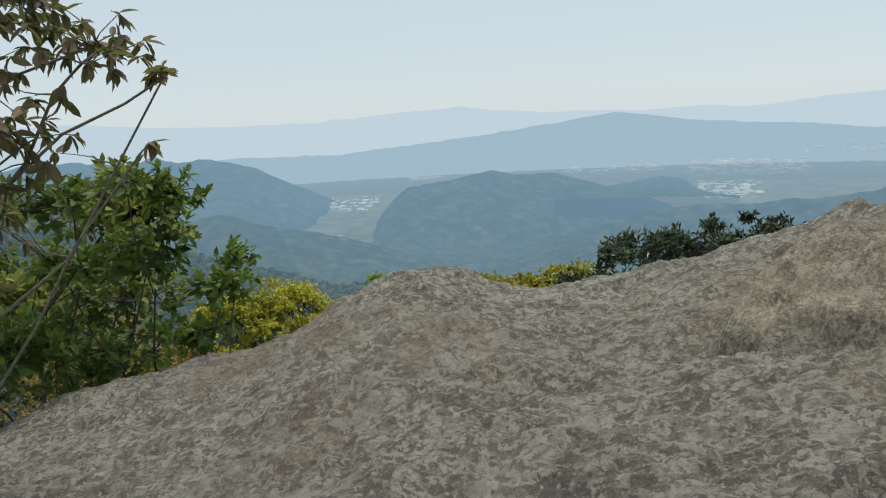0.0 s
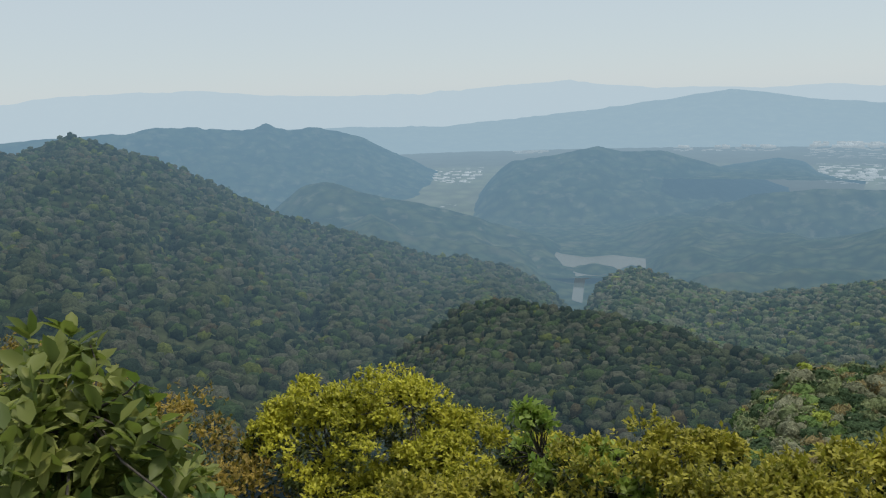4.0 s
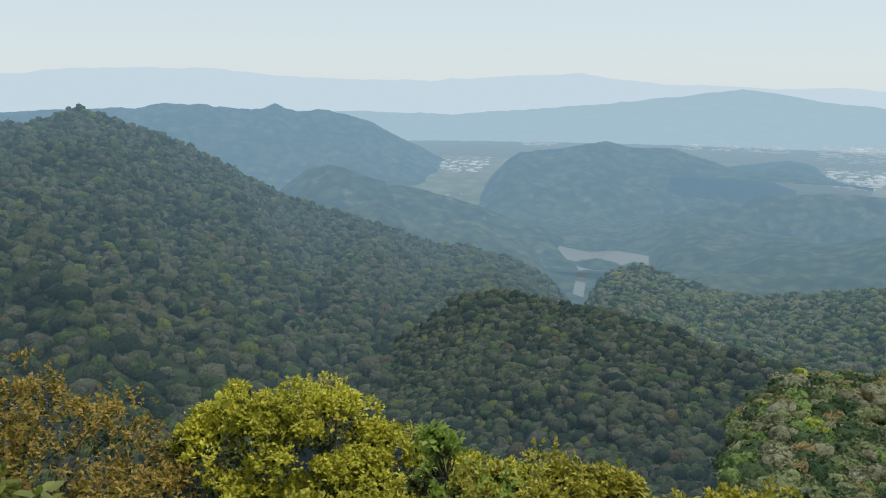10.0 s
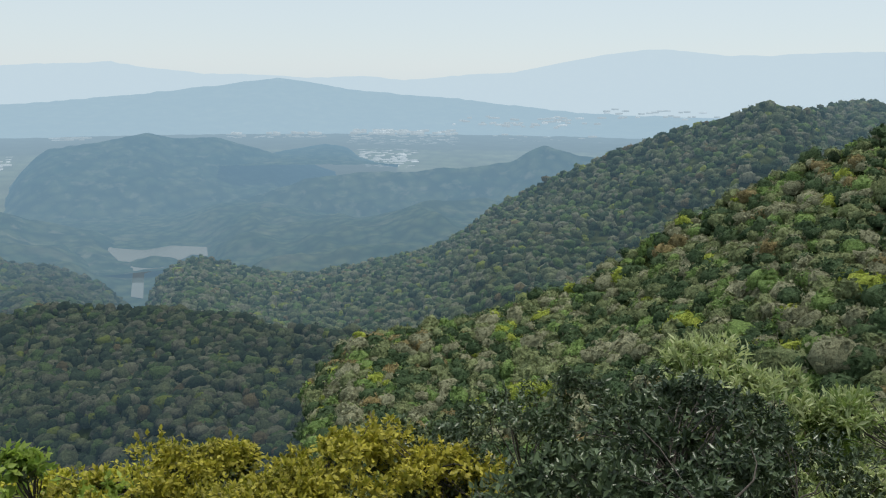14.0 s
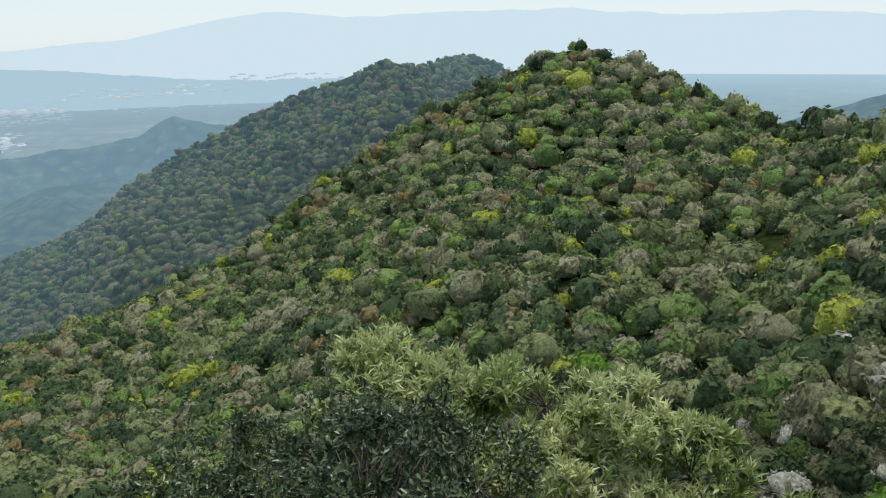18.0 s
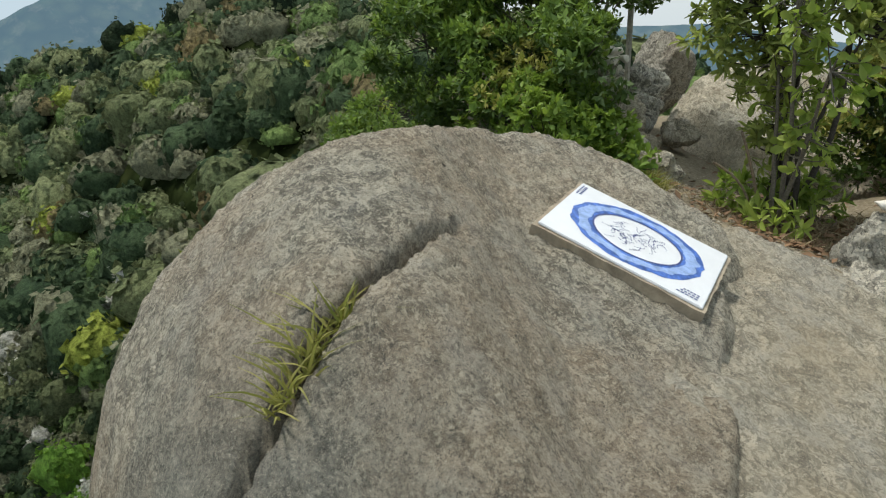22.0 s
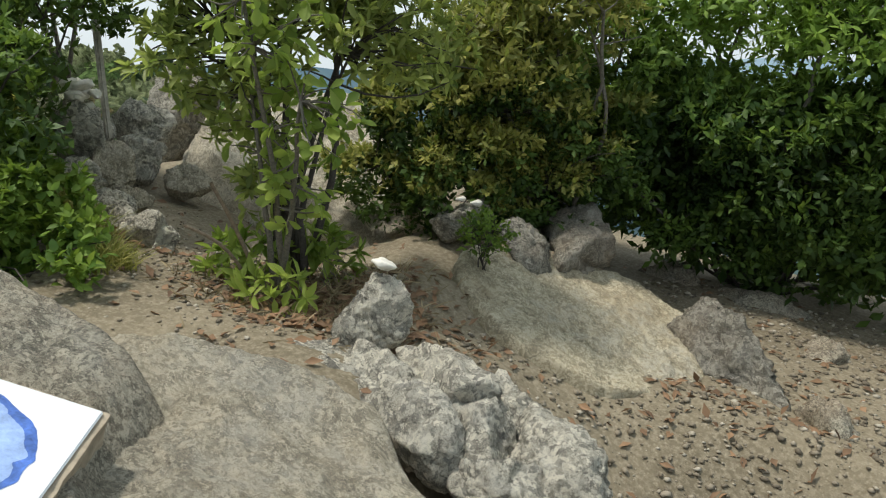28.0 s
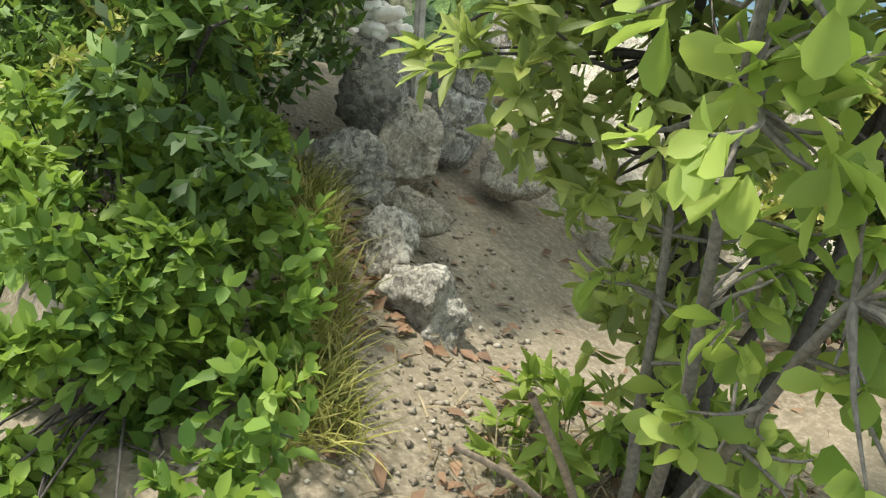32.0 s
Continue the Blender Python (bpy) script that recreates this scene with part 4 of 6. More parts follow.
def angular(name, at, half, turn, material, label, seed, facets=12, rough=0.04, cols=64, rows=40, category="rock", group="", grain=2.0, sharp=0.03):
    """An angular rock: a lump cut by flat faces, then weathered. half: half sizes."""
    rng = np.random.default_rng(seed)
    ph, th = np.linspace(0.02, np.pi - 0.02, rows), np.linspace(0, 2 * np.pi, cols, endpoint=False)
    Ph, Th = (g.ravel() for g in np.meshgrid(ph, th, indexing="ij"))
    d = np.stack([np.sin(Ph) * np.cos(Th), np.sin(Ph) * np.sin(Th), np.cos(Ph)], -1)
    nrm = unit(rng.normal(0, 1, (facets, 3)))
    off = rng.uniform(0.48, 0.86, facets)
    r = np.full(len(d), 1.12)
    for k in range(facets):
        c = d @ nrm[k]
        r = soft_min(r, np.where(c > 0.05, off[k] / np.maximum(c, 0.05), 9.0), sharp)
    p = d * r[:, None] * np.asarray(half)
    size = float(np.mean(half))
    p += d * (rough * 0.7 * fbm(p / size, 1.4 * grain, 5, seed, 0.6) + rough * 0.6 * fbm(p / size, 3.2 * grain, 5, seed + 2, 0.65, True))[:, None] * size * 4
    p += d * (0.16 * size * stair(fbm(p / size + seed, 1.1, 4, seed + 4, 0.55), 5) - 0.08 * size * np.abs(fbm(p / size, 2.4, 4, seed + 6, 0.6)))[:, None]
    c, s = math.cos(radians(turn)), math.sin(radians(turn))
    p = np.stack([p[:, 0] * c - p[:, 1] * s, p[:, 0] * s + p[:, 1] * c, p[:, 2]], -1) + np.asarray(at)
    return tagged(new(name, mesh_np(name, p, grid_faces(rows, cols, True), material, True)), label, category, group)


def halves(xn, xp, yp, yn):
    """Half sizes that differ from side to side."""
    return lambda T: (np.where(np.cos(T) > 0, xp, xn), np.where(np.sin(T) > 0, yp, yn))


dome("plaque_boulder", (3.356, -1.035), halves(2.685, 1.75, 1.592, 2.0), 0, -0.9, 1.002, lichen_rock,
     "large rounded grey and tan granite boulder carrying a plaque", 0.447, 0.022, 61, 400, 220, 0.025, boulder_cut, face=boulder_top)
def pale_slab_top(x, y, z):
    """A worn sloping face that breaks off along a ragged edge towards the trail."""
    z = soft_min(z, 0.15 + 0.30 * (x - 2.944) + 0.22 * (y + 2.454), 0.1)
    rim = np.interp(x, [0.4, 0.8, 1.41, 1.92, 2.25, 2.6, 2.9, 3.2, 3.47, 3.8], [-1.6, -1.85, -2.33, -2.62, -2.88, -3.16, -3.3, -3.26, -3.06, -2.75])
    gap = rim + 0.05 * fbm(np.stack([x, y, x * 0], -1), 4.0, 4, 63) - y
    return z - 2.2 * np.clip(gap, 0, 0.35) + 0.03 * np.exp(-((gap + 0.12) / 0.1) ** 2)


dome("pale_slab", (2.944, -2.454), halves(2.2, 1.428, 1.9, 1.2), 2.3, -0.9, 0.424, pale_rock, "worn pale granite slab beside the boulder", 0.393, 0.035, 62, 290, 150, 0.05, face=pale_slab_top)
for _at, _hf, _tn, _sd in (((3.74, -3.86, -0.32), (0.36, 0.22, 0.26), -30, 63), ((3.36, -3.82, -0.3), (0.31, 0.23, 0.25), -50, 66), ((3.08, -3.95, -0.31), (0.36, 0.25, 0.26), -35, 67), ((3.25, -4.2, -0.44), (0.30, 0.2, 0.24), -20, 68), ((2.8, -3.74, -0.34), (0.35, 0.23, 0.27), -45, 69),
                           ((2.58, -3.58, -0.38), (0.22, 0.18, 0.2), 10, 74), ((2.5, -3.86, -0.43), (0.36, 0.22, 0.27), -40, 75), ((2.3, -3.4, -0.42), (0.31, 0.2, 0.26), -40, 76), ((2.1, -3.3, -0.47), (0.31, 0.2, 0.26), -30, 77), ((2.0, -2.98, -0.44), (0.27, 0.18, 0.24), -50, 79),
                           ((1.75, -2.95, -0.52), (0.30, 0.2, 0.26), -45, 80), ((1.6, -2.68, -0.47), (0.27, 0.17, 0.22), -30, 90), ((2.8, -4.14, -0.58), (0.28, 0.2, 0.2), 0, 104), ((3.6, -3.62, -0.26), (0.3, 0.2, 0.22), -20, 105), ((3.95, -3.7, -0.36), (0.3, 0.2, 0.22), -10, 106), ((2.95, -3.62, -0.27), (0.26, 0.18, 0.2), -30, 107), ((3.02, -4.3, -0.56), (0.3, 0.22, 0.26), 15, 108)):
    angular("jagged_rock", _at, _hf, _tn, spotted_rock, "jagged pale grey rock with dark lichen by the trail", _sd, 11, 0.04, 80, 52, group="jagged rocks by the trail", grain=1.5, sharp=0.015)
angular("cairn_rock", (3.6, -4.1, -0.06), (0.2, 0.19, 0.30), 0, spotted_rock, "upright dark lichen-spotted rock topped by a white stone", 64, 18, 0.035, 90, 60, sharp=0.12)
dome("lichen_outcrop", (2.6, -3.72), halves(0.9, 1.0, 0.36, 0.4), -38, -1.3, -0.38, spotted_rock, "low lichen-spotted rock outcrop beside the trail", 0.5, 0.05, 78, 150, 70, 0.15, None, "rock", 1.8)
white_stone = plain_material('white_quartz', (0.74, 0.70, 0.61), 0.7, 0, 0.12, 30, 0.003)
angular('white_stone', (3.56, -4.09, 0.245), (0.07, 0.054, 0.035), 20, white_stone, 'small white stone lying on an upright rock', 70, 9, 0.03, 32, 18, 'stone')


def slab_crack(x, y):
    d = (x - 3.55) * 0.42 + (y + 5.55) * -0.91 + 0.02 * np.sin(x * 9) + 0.012 * np.sin(x * 27)
    return -0.05 * np.exp(-(d / 0.016) ** 2) * (np.abs((x - 3.55) * 0.91 + (y + 5.55) * 0.42) < 0.45)


dome("sloping_slab", (3.55, -5.95), halves(0.95, 0.8, 0.85, 1.35), -12, -1.5, 0.35, sand_rock, "sloping pale sandy granite slab with a crack", 0.34, 0.03, 65, 260, 130, 0.2, slab_crack, "rock", 1.2,
     face=(-0.5, 0.45, 0.10))
for _at, _hf, _tn, _sd, _mt in (((3.95, -6.85, -0.46), (0.5, 0.4, 0.44), 120, 81, grey_rock), ((2.72, -6.78, -0.95), (0.74, 0.27, 0.30), 146, 82, grey_rock), ((3.62, -8.45, -0.98), (0.33, 0.25, 0.2), 10, 83, lichen_rock),
                                ((2.85, -8.4, -1.12), (0.45, 0.25, 0.17), -6, 84, lichen_rock), ((2.1, -7.6, -1.12), (0.3, 0.24, 0.17), 30, 85, lichen_rock), ((1.85, -6.3, -1.05), (0.28, 0.23, 0.17), 0, 86, lichen_rock),
                                ((4.62, -6.25, -0.12), (0.26, 0.2, 0.2), 20, 87, grey_rock), ((3.25, -8.4, -1.1), (0.15, 0.13, 0.10), 50, 88, lichen_rock), ((4.12, -6.36, -0.3), (0.34, 0.26, 0.28), 130, 89, grey_rock)):
    angular("trail_rock", _at, _hf, _tn, _mt, "grey angular rock at the edge of the clearing", _sd, 9, 0.05, 60, 38, group="rocks round the clearing", grain=1.9)
for _at, _hf, _tn, _sd in (((6.02, -4.28, -0.02), (0.2, 0.16, 0.17), 0, 91), ((6.3, -4.3, 0.06), (0.2, 0.17, 0.2), 30, 92), ((7.18, -4.62, 0.42), (0.33, 0.27, 0.38), 10, 93), ((6.98, -4.72, 0.2), (0.30, 0.24, 0.22), -20, 94), ((7.4, -5.2, 0.25), (0.3, 0.25, 0.24), 0, 95), ((7.05, -5.42, 0.06), (0.24, 0.2, 0.17), 40, 98),
                           ((7.0, -4.28, 0.12), (0.30, 0.22, 0.24), 60, 99), ((7.9, -5.55, 0.42), (0.32, 0.28, 0.26), 15, 100), ((5.85, -4.38, -0.1), (0.16, 0.13, 0.10), 15, 101), ((6.55, -4.55, 0.06), (0.2, 0.17, 0.15), 75, 102), ((7.75, -4.9, 0.42), (0.26, 0.22, 0.24), 35, 103)):
    angular("path_rock", _at, _hf, _tn, spotted_rock if _sd not in (94, 98, 102) else pale_rock, "rough grey rock stepping up along the trail", _sd, 11, 0.045, 80, 50, group="rocks along the upper trail", grain=1.5, sharp=0.015)
dome("pale_bank", (7.04, -6.85), halves(1.35, 1.35, 1.15, 1.8), 20, -0.94, 0.98, chalk_rock, "bare pale granite bank behind the tree", 0.5, 0.11, 96, 200, 110, 0.18, None, "rock", 1.6, face=(0.28, 0.42, -0.1))
angular("back_rock", (9.5, -7.15, 0.25), (0.5, 0.45, 0.62), 20, grey_rock, "pointed grey rock at the end of the trail", 97, 10, 0.03, 90, 60, grain=1.5)
for _at, _sc in (((4.56, -6.14, 0.075), 0.8), ((4.46, -6.2, 0.045), 1.0)):
    angular('white_stone', _at, (0.05 * _sc, 0.04 * _sc, 0.028 * _sc), 30, white_stone, 'small white stone lying on an upright rock', 71, 9, 0.03, 24, 14, 'stone')
_rng = np.random.default_rng(77)
for _k in range(15):
    _lv = _k // 5
    _at = (7.16 + _rng.uniform(-0.17, 0.17) * (1 - 0.3 * _lv), -4.58 + _rng.uniform(-0.17, 0.17) * (1 - 0.3 * _lv), 0.74 + 0.085 * _lv)
    angular('cairn_stone', _at, (_rng.uniform(0.07, 0.12), _rng.uniform(0.055, 0.08), 0.052), _rng.uniform(0, 180), white_stone, 'pale angular stone piled on the upper trail rock', 110 + _k, 14, 0.03, 28, 18, 'stone', 'stones of the cairn', sharp=0.008)

# ---- small things of the summit ----
def trail_surface(x, y):
    p = np.stack([x, y, trail_height(x, y)], -1)
    return p[:, 2] + 0.05 * fbm(p, 1.3, 4, 40) + 0.012 * fbm(np.stack([x, y, p[:, 2] + 0.05 * fbm(p, 1.3, 4, 40)], -1), 9, 3, 41)


def grass(name, roots, length, material, seed, label, lean=0.6, blades=1):
    rng = np.random.default_rng(seed)
    base = roots.mean(0)
    P = np.repeat(roots, blades, 0)
    n = len(P)
    d = unit(rng.normal(0, lean, (n, 3)) * [1, 1, 0] + [0, 0, 1])
    ln = length * rng.uniform(0.5, 1.2, n)
    bend = unit(rng.normal(0, 1, (n, 3)) * [1, 1, 0])
    s = np.linspace(0, 1, 5)
    mid = P[:, None] + d[:, None] * (ln[:, None] * s)[..., None] + bend[:, None] * (ln[:, None] * 0.45 * s ** 2)[..., None] - np.array([0, 0, 1]) * (ln[:, None] * 0.25 * s ** 2)[..., None]
    side = unit(np.cross(d, bend))[:, None] * (0.004 * (1 - s ** 2) + 0.0004)[None, :, None]
    v = np.stack([mid - side, mid + side], 2).reshape(n, 10, 3)
    f = np.array([(0, 1, 3, 2), (2, 3, 5, 4), (4, 5, 7, 6), (6, 7, 9, 8)])
    faces = (f[None] + (np.arange(n) * 10)[:, None, None]).reshape(-1, 4)
    return tagged(new(name, mesh_np(name, v.reshape(-1, 3), faces, material)), label, "grass", kind="stuff")


grass_mat = leaf_material("rock_grass", (0.14, 0.15, 0.03), (0.46, 0.41, 0.13), 0.3, 0.6, 6.0)
straw_mat = leaf_material("dry_grass", (0.16, 0.12, 0.06), (0.42, 0.34, 0.20), 0.2, 0.7, 6.0)
_rng = np.random.default_rng(90)
_s = _rng.random(130)
_roots = np.stack([2.49 - 0.15 * _s, -0.33 + 0.28 * _s, 0.64 - 0.2 * _s], -1) + _rng.normal(0, 0.018, (130, 3)) * [1, 1, 0.3]
grass("grass_tuft", _roots, 0.2, grass_mat, 91, "tuft of yellow green grass growing in the boulder's crack", 0.7)
_x, _y = 5.1 + 1.9 * _rng.random(1600), _rng.random(1600)
_yy = -3.62 - 0.32 * (_x - 5.6) - 0.25 * _y
grass("trail_grass", np.stack([_x, _yy, trail_surface(_x, _yy)], -1), 0.24, grass_mat, 92, "grass along the edge of the trail", 0.5)
_x, _y = _rng.normal(4.55, 0.4, 1300), _rng.normal(-4.5, 0.33, 1300)
grass("dry_grass", np.stack([_x, _y, trail_surface(_x, _y)], -1), 0.15, straw_mat, 93, "dry straw round the foot of the tree", 1.2)

# fallen leaves and gravel
litter_mat = leaf_material("fallen_leaves", (0.12, 0.07, 0.04), (0.33, 0.20, 0.11), 0.1, 0.7, 4.0)
_x = np.concatenate([_rng.normal(4.25, 0.42, 1300), _rng.uniform(2.5, 7.5, 500), _rng.normal(2.3, 0.5, 300), 5.7 + 1.2 * _rng.random(300)])
_y = np.concatenate([_rng.normal(-4.45, 0.36, 1300), _rng.uniform(-8.5, -4.0, 500), _rng.normal(-6.3, 0.7, 300), _rng.normal(-4.05, 0.22, 300)])
_n = len(_x)
_p = np.stack([_x, _y, trail_surface(_x, _y) + 0.012], -1)
_al = unit(_rng.normal(0, 1, (_n, 3)) * [1, 1, 0.25])
tagged(new("leaf_litter", leaf_mesh("leaf_litter", _p, _al, unit(_rng.normal(0, 0.35, (_n, 3)) + [0, 0, 1]), _rng.uniform(0.05, 0.11, _n), _rng.uniform(0.025, 0.05, _n), litter_mat, "mid")),
       "orange brown fallen leaves scattered on the trail", "leaves", kind="stuff")


def pebbles(name, x, y, size, material, seed, label):
    rng = np.random.default_rng(seed)
    n = len(x)
    oc = np.array([(1, 0, 0), (0, 1, 0), (-1, 0, 0), (0, -1, 0), (0.2, 0.1, 0.75), (0, 0, -0.6), (0.7, 0.7, 0.25), (-0.7, 0.6, 0.3), (-0.65, -0.7, 0.2), (0.7, -0.65, 0.3)])
    fc = np.array([(4, 0, 6), (4, 6, 1), (4, 1, 7), (4, 7, 2), (4, 2, 8), (4, 8, 3), (4, 3, 9), (4, 9, 0), (5, 6, 0), (5, 1, 6), (5, 7, 1), (5, 2, 7), (5, 8, 2), (5, 3, 8), (5, 9, 3), (5, 0, 9)])
    s = size * (0.35 + rng.random(n) ** 3 * 1.6)
    a = rng.uniform(0, 2 * np.pi, n)
    v = oc[None] * (1 + rng.normal(0, 0.16, (n, 10, 1))) * (s[:, None] * rng.uniform(0.6, 1.2, (n, 3)))[:, None]
    c, q = np.cos(a)[:, None], np.sin(a)[:, None]
    v = np.stack([v[..., 0] * c - v[..., 1] * q, v[..., 0] * q + v[..., 1] * c, v[..., 2]], -1)
    v += np.stack([x, y, trail_surface(x, y) + s * 0.15], -1)[:, None]
    f = (fc[None] + (np.arange(n) * 10)[:, None, None]).reshape(-1, 3)
    tagged(new(name, mesh_np(name, v.reshape(-1, 3), f, material)), label, "gravel", kind="stuff")


gravel_mat, _t, _p2, _o = nodes_of("mixed_gravel")
_g = _t.nodes.new("ShaderNodeNewGeometry")
_t.links.new(ramp(_t, _g.outputs["Random Per Island"], [(0.0, (0.11, 0.09, 0.063)), (0.45, (0.20, 0.165, 0.115)), (0.8, (0.31, 0.265, 0.195)), (1.0, (0.48, 0.43, 0.34))]), _p2.inputs["Base Color"])
_p2.inputs["Roughness"].default_value = 0.9
pebbles("clearing_gravel", _rng.uniform(0.8, 3.8, 6000), _rng.uniform(-8.6, -4.5, 6000), 0.015, gravel_mat, 94, "loose pale gravel on the clearing")
_x = _rng.uniform(3.9, 7.6, 3500)
pebbles("trail_gravel", _x, -4.1 - 0.08 * (_x - 5) + _rng.normal(0, 0.45, 3500), 0.011, gravel_mat, 95, "small stones on the trodden trail")

# two broken sticks standing by the trail, a weathered post on the upper rock
for _b, _m, _e, _r in (((4.68, -4.2, -0.22), (4.66, -4.02, 0.12), (4.72, -3.78, 0.32), 0.012), ((4.66, -4.25, -0.22), (4.6, -4.06, 0.2), (4.56, -3.86, 0.56), 0.014)):
    _pts = np.array(_b) + np.linspace(0, 1, 9)[:, None] * (np.array(_e) - np.array(_b)) + np.sin(np.linspace(0, np.pi, 9))[:, None] * (np.array(_m) - (np.array(_b) + np.array(_e)) / 2)
    tagged(new("dead_stick", mesh_np("dead_stick", *tube(_pts, np.linspace(_r, _r * 0.7, 9), 8), plain_material("dry_stick", (0.22, 0.17, 0.12), 0.9, 0, 0.4, 50, 0.003), True)), "broken dry stick standing beside the trail", "stick", "sticks by the trail")
post_mat = plain_material("weathered_post", (0.46, 0.43, 0.37), 0.9, 0, 0.35, 18, 0.004)
_bm = bmesh.new()
bmesh.ops.create_cube(_bm, size=1, matrix=Matrix.Translation((7.2, -4.83, 1.0)) @ Matrix.Diagonal((0.055, 0.05, 1.1, 1)))
bmesh.ops.bevel(_bm, geom=_bm.edges[:], offset=0.012, segments=2, affect="EDGES")
_me = bpy.data.meshes.new("wooden_post")
_bm.to_mesh(_me)
_me.materials.append(post_mat)
tagged(new("wooden_post", _me), "weathered pale wooden post on the upper rocks", "post")

# a few fallen leaves lying on the viewpoint rock
for _k, (_x, _y) in enumerate(((-0.62, -1.9), (-0.5, -2.05), (-0.25, -2.2), (-1.05, -1.75), (-0.35, -1.7))):
    _q = np.array([[_x, _y, float(view_rock_height(np.array([_x]), np.array([_y]))[0]) + 0.03]])
    _a = _k * 1.3
    tagged(new("fallen_leaf", leaf_mesh("fallen_leaf", _q, np.array([[math.cos(_a), math.sin(_a), 0.12]]), np.array([[0.1, 0.1, 1.0]]), 0.07, 0.035, litter_mat, "fine")), "curled orange brown leaf lying on the rock", "leaf", "leaves on the rock")

# ---- plaque: a painted tile panel on a mortar bed ----
tile_white = plain_material("white_glazed_tile", (0.78, 0.79, 0.80), 0.25, 0, 0.04, 8, 0, 0.5)
tile_blue = plain_material("cobalt_glaze", (0.075, 0.16, 0.48), 0.3, 0, 0.55, 26, 0, 0.5)
tile_pale_blue = plain_material("thin_blue_glaze", (0.30, 0.42, 0.70), 0.3, 0, 0.3, 26, 0, 0.5)
tile_ink = plain_material("dark_blue_line", (0.07, 0.09, 0.24), 0.35, 0, 0.3, 40, 0, 0.5)
mortar = plain_material("tan_mortar", (0.36, 0.30, 0.22), 0.95, 0, 0.3, 14, 0.006, 0.1)
PA, PB, PC, PD = (Vector(p) for p in ((3.58, -1.87, 0.60), (3.05, -2.31, 0.33), (2.65, -1.85, 0.28), (3.20, -1.40, 0.56)))
_px = ((PB - PA) + (PC - PD)).normalized()
_pn = _px.cross((PA - PD) + (PB - PC)).normalized()
_py = _pn.cross(_px)
PLAQUE = Matrix((( _px.x, _py.x, _pn.x, 0), (_px.y, _py.y, _pn.y, 0), (_px.z, _py.z, _pn.z, 0), (0, 0, 0, 1)))
PLAQUE.translation = (PA + PB + PC + PD) / 4 + _pn * 0.04
PW, PH = 0.76, 0.60
plaque = thing("plaque", (0, 0, 0), "white tile plaque with a blue painted ring, on a mortar bed", "sign")
plaque.matrix_world = PLAQUE


def slab_mesh(name, w, h, z0, z1, material, chip=0.0, bevel=0.004):
    bm = bmesh.new()
    bmesh.ops.create_cube(bm, size=1, matrix=Matrix.Translation((0, 0, (z0 + z1) / 2)) @ Matrix.Diagonal((w, h, z1 - z0, 1)))
    if chip:
        bmesh.ops.subdivide_edges(bm, edges=bm.edges[:], cuts=14, use_grid_fill=True)
        for v in bm.verts:
            v.co += noise.noise_vector(v.co * 14) * chip
    else:
        bmesh.ops.bevel(bm, geom=bm.edges[:], offset=bevel, segments=2, affect="EDGES")
    me = bpy.data.meshes.new(name)
    bm.to_mesh(me)
    bm.free()
    me.materials.append(material)
    return me


part("mortar_bed", slab_mesh("mortar_bed", PW + 0.03, PH + 0.03, -0.16, -0.012, mortar, 0.008), plaque, "rough tan mortar bed")
part("tile_face", slab_mesh("tile_face", PW, PH, -0.012, 0.0, tile_white), plaque, "glossy white tile face")


def ring_mesh(name, a0, b0, a1, b1, z, material, rag=0.0, seed=0, gap=(0, 0)):
    n = 180
    th = np.linspace(0, 2 * np.pi, n, endpoint=False)
    c = np.stack([np.cos(th) * 2, np.sin(th) * 2, th * 0], -1)
    k0, k1 = 1 + rag * fbm(c, 2.0, 4, seed), 1 + rag * fbm(c, 2.6, 4, seed + 1)
    v = np.concatenate([np.stack([np.cos(th) * a0 * k0, np.sin(th) * b0 * k0, th * 0 + z], -1), np.stack([np.cos(th) * a1 * k1, np.sin(th) * b1 * k1, th * 0 + z], -1)])
    return mesh_np(name, v, grid_faces(2, n, True), material)


part("blue_ring", ring_mesh("blue_ring", 0.215, 0.175, 0.315, 0.262, 0.0012, tile_blue, 0.05, 3), plaque, "cobalt blue painted ring")
part("ring_wash", ring_mesh("ring_wash", 0.235, 0.192, 0.285, 0.235, 0.002, tile_pale_blue, 0.09, 8), plaque, "paler wash in the blue ring")
part("ring_outline", ring_mesh("ring_outline", 0.208, 0.168, 0.216, 0.176, 0.0024, tile_ink, 0.004, 5), plaque, "dark blue outline")
_rng = np.random.default_rng(5)


def stroke(points, width, z):
    p = np.asarray(points, float)
    d = unit(np.gradient(p, axis=0))
    s = np.stack([-d[:, 1], d[:, 0]], -1) * width / 2
    v = np.concatenate([np.c_[p - s, np.full(len(p), z)], np.c_[p + s, np.full(len(p), z)]])
    return v, grid_faces(2, len(p))


_lines = []
for _i in range(46):
    _a, _q = _rng.uniform(0, 2 * np.pi), _rng.random() ** 0.5 * 0.72
    _c = np.array([np.cos(_a) * 0.19 * _q, np.sin(_a) * 0.155 * _q])
    _d = _rng.uniform(0, 2 * np.pi)
    _pts = [_c]
    for _j in range(7):
        _d += _rng.normal(0, 0.6)
        _pts.append(_pts[-1] + np.array([np.cos(_d), np.sin(_d)]) * 0.009)
    _lines.append(stroke(_pts, 0.0026, 0.0016))
part("map_lines", mesh_np("map_lines", *join_geo(_lines), tile_ink), plaque, "fine dark blue drawn lines")["kind"] = "stuff"
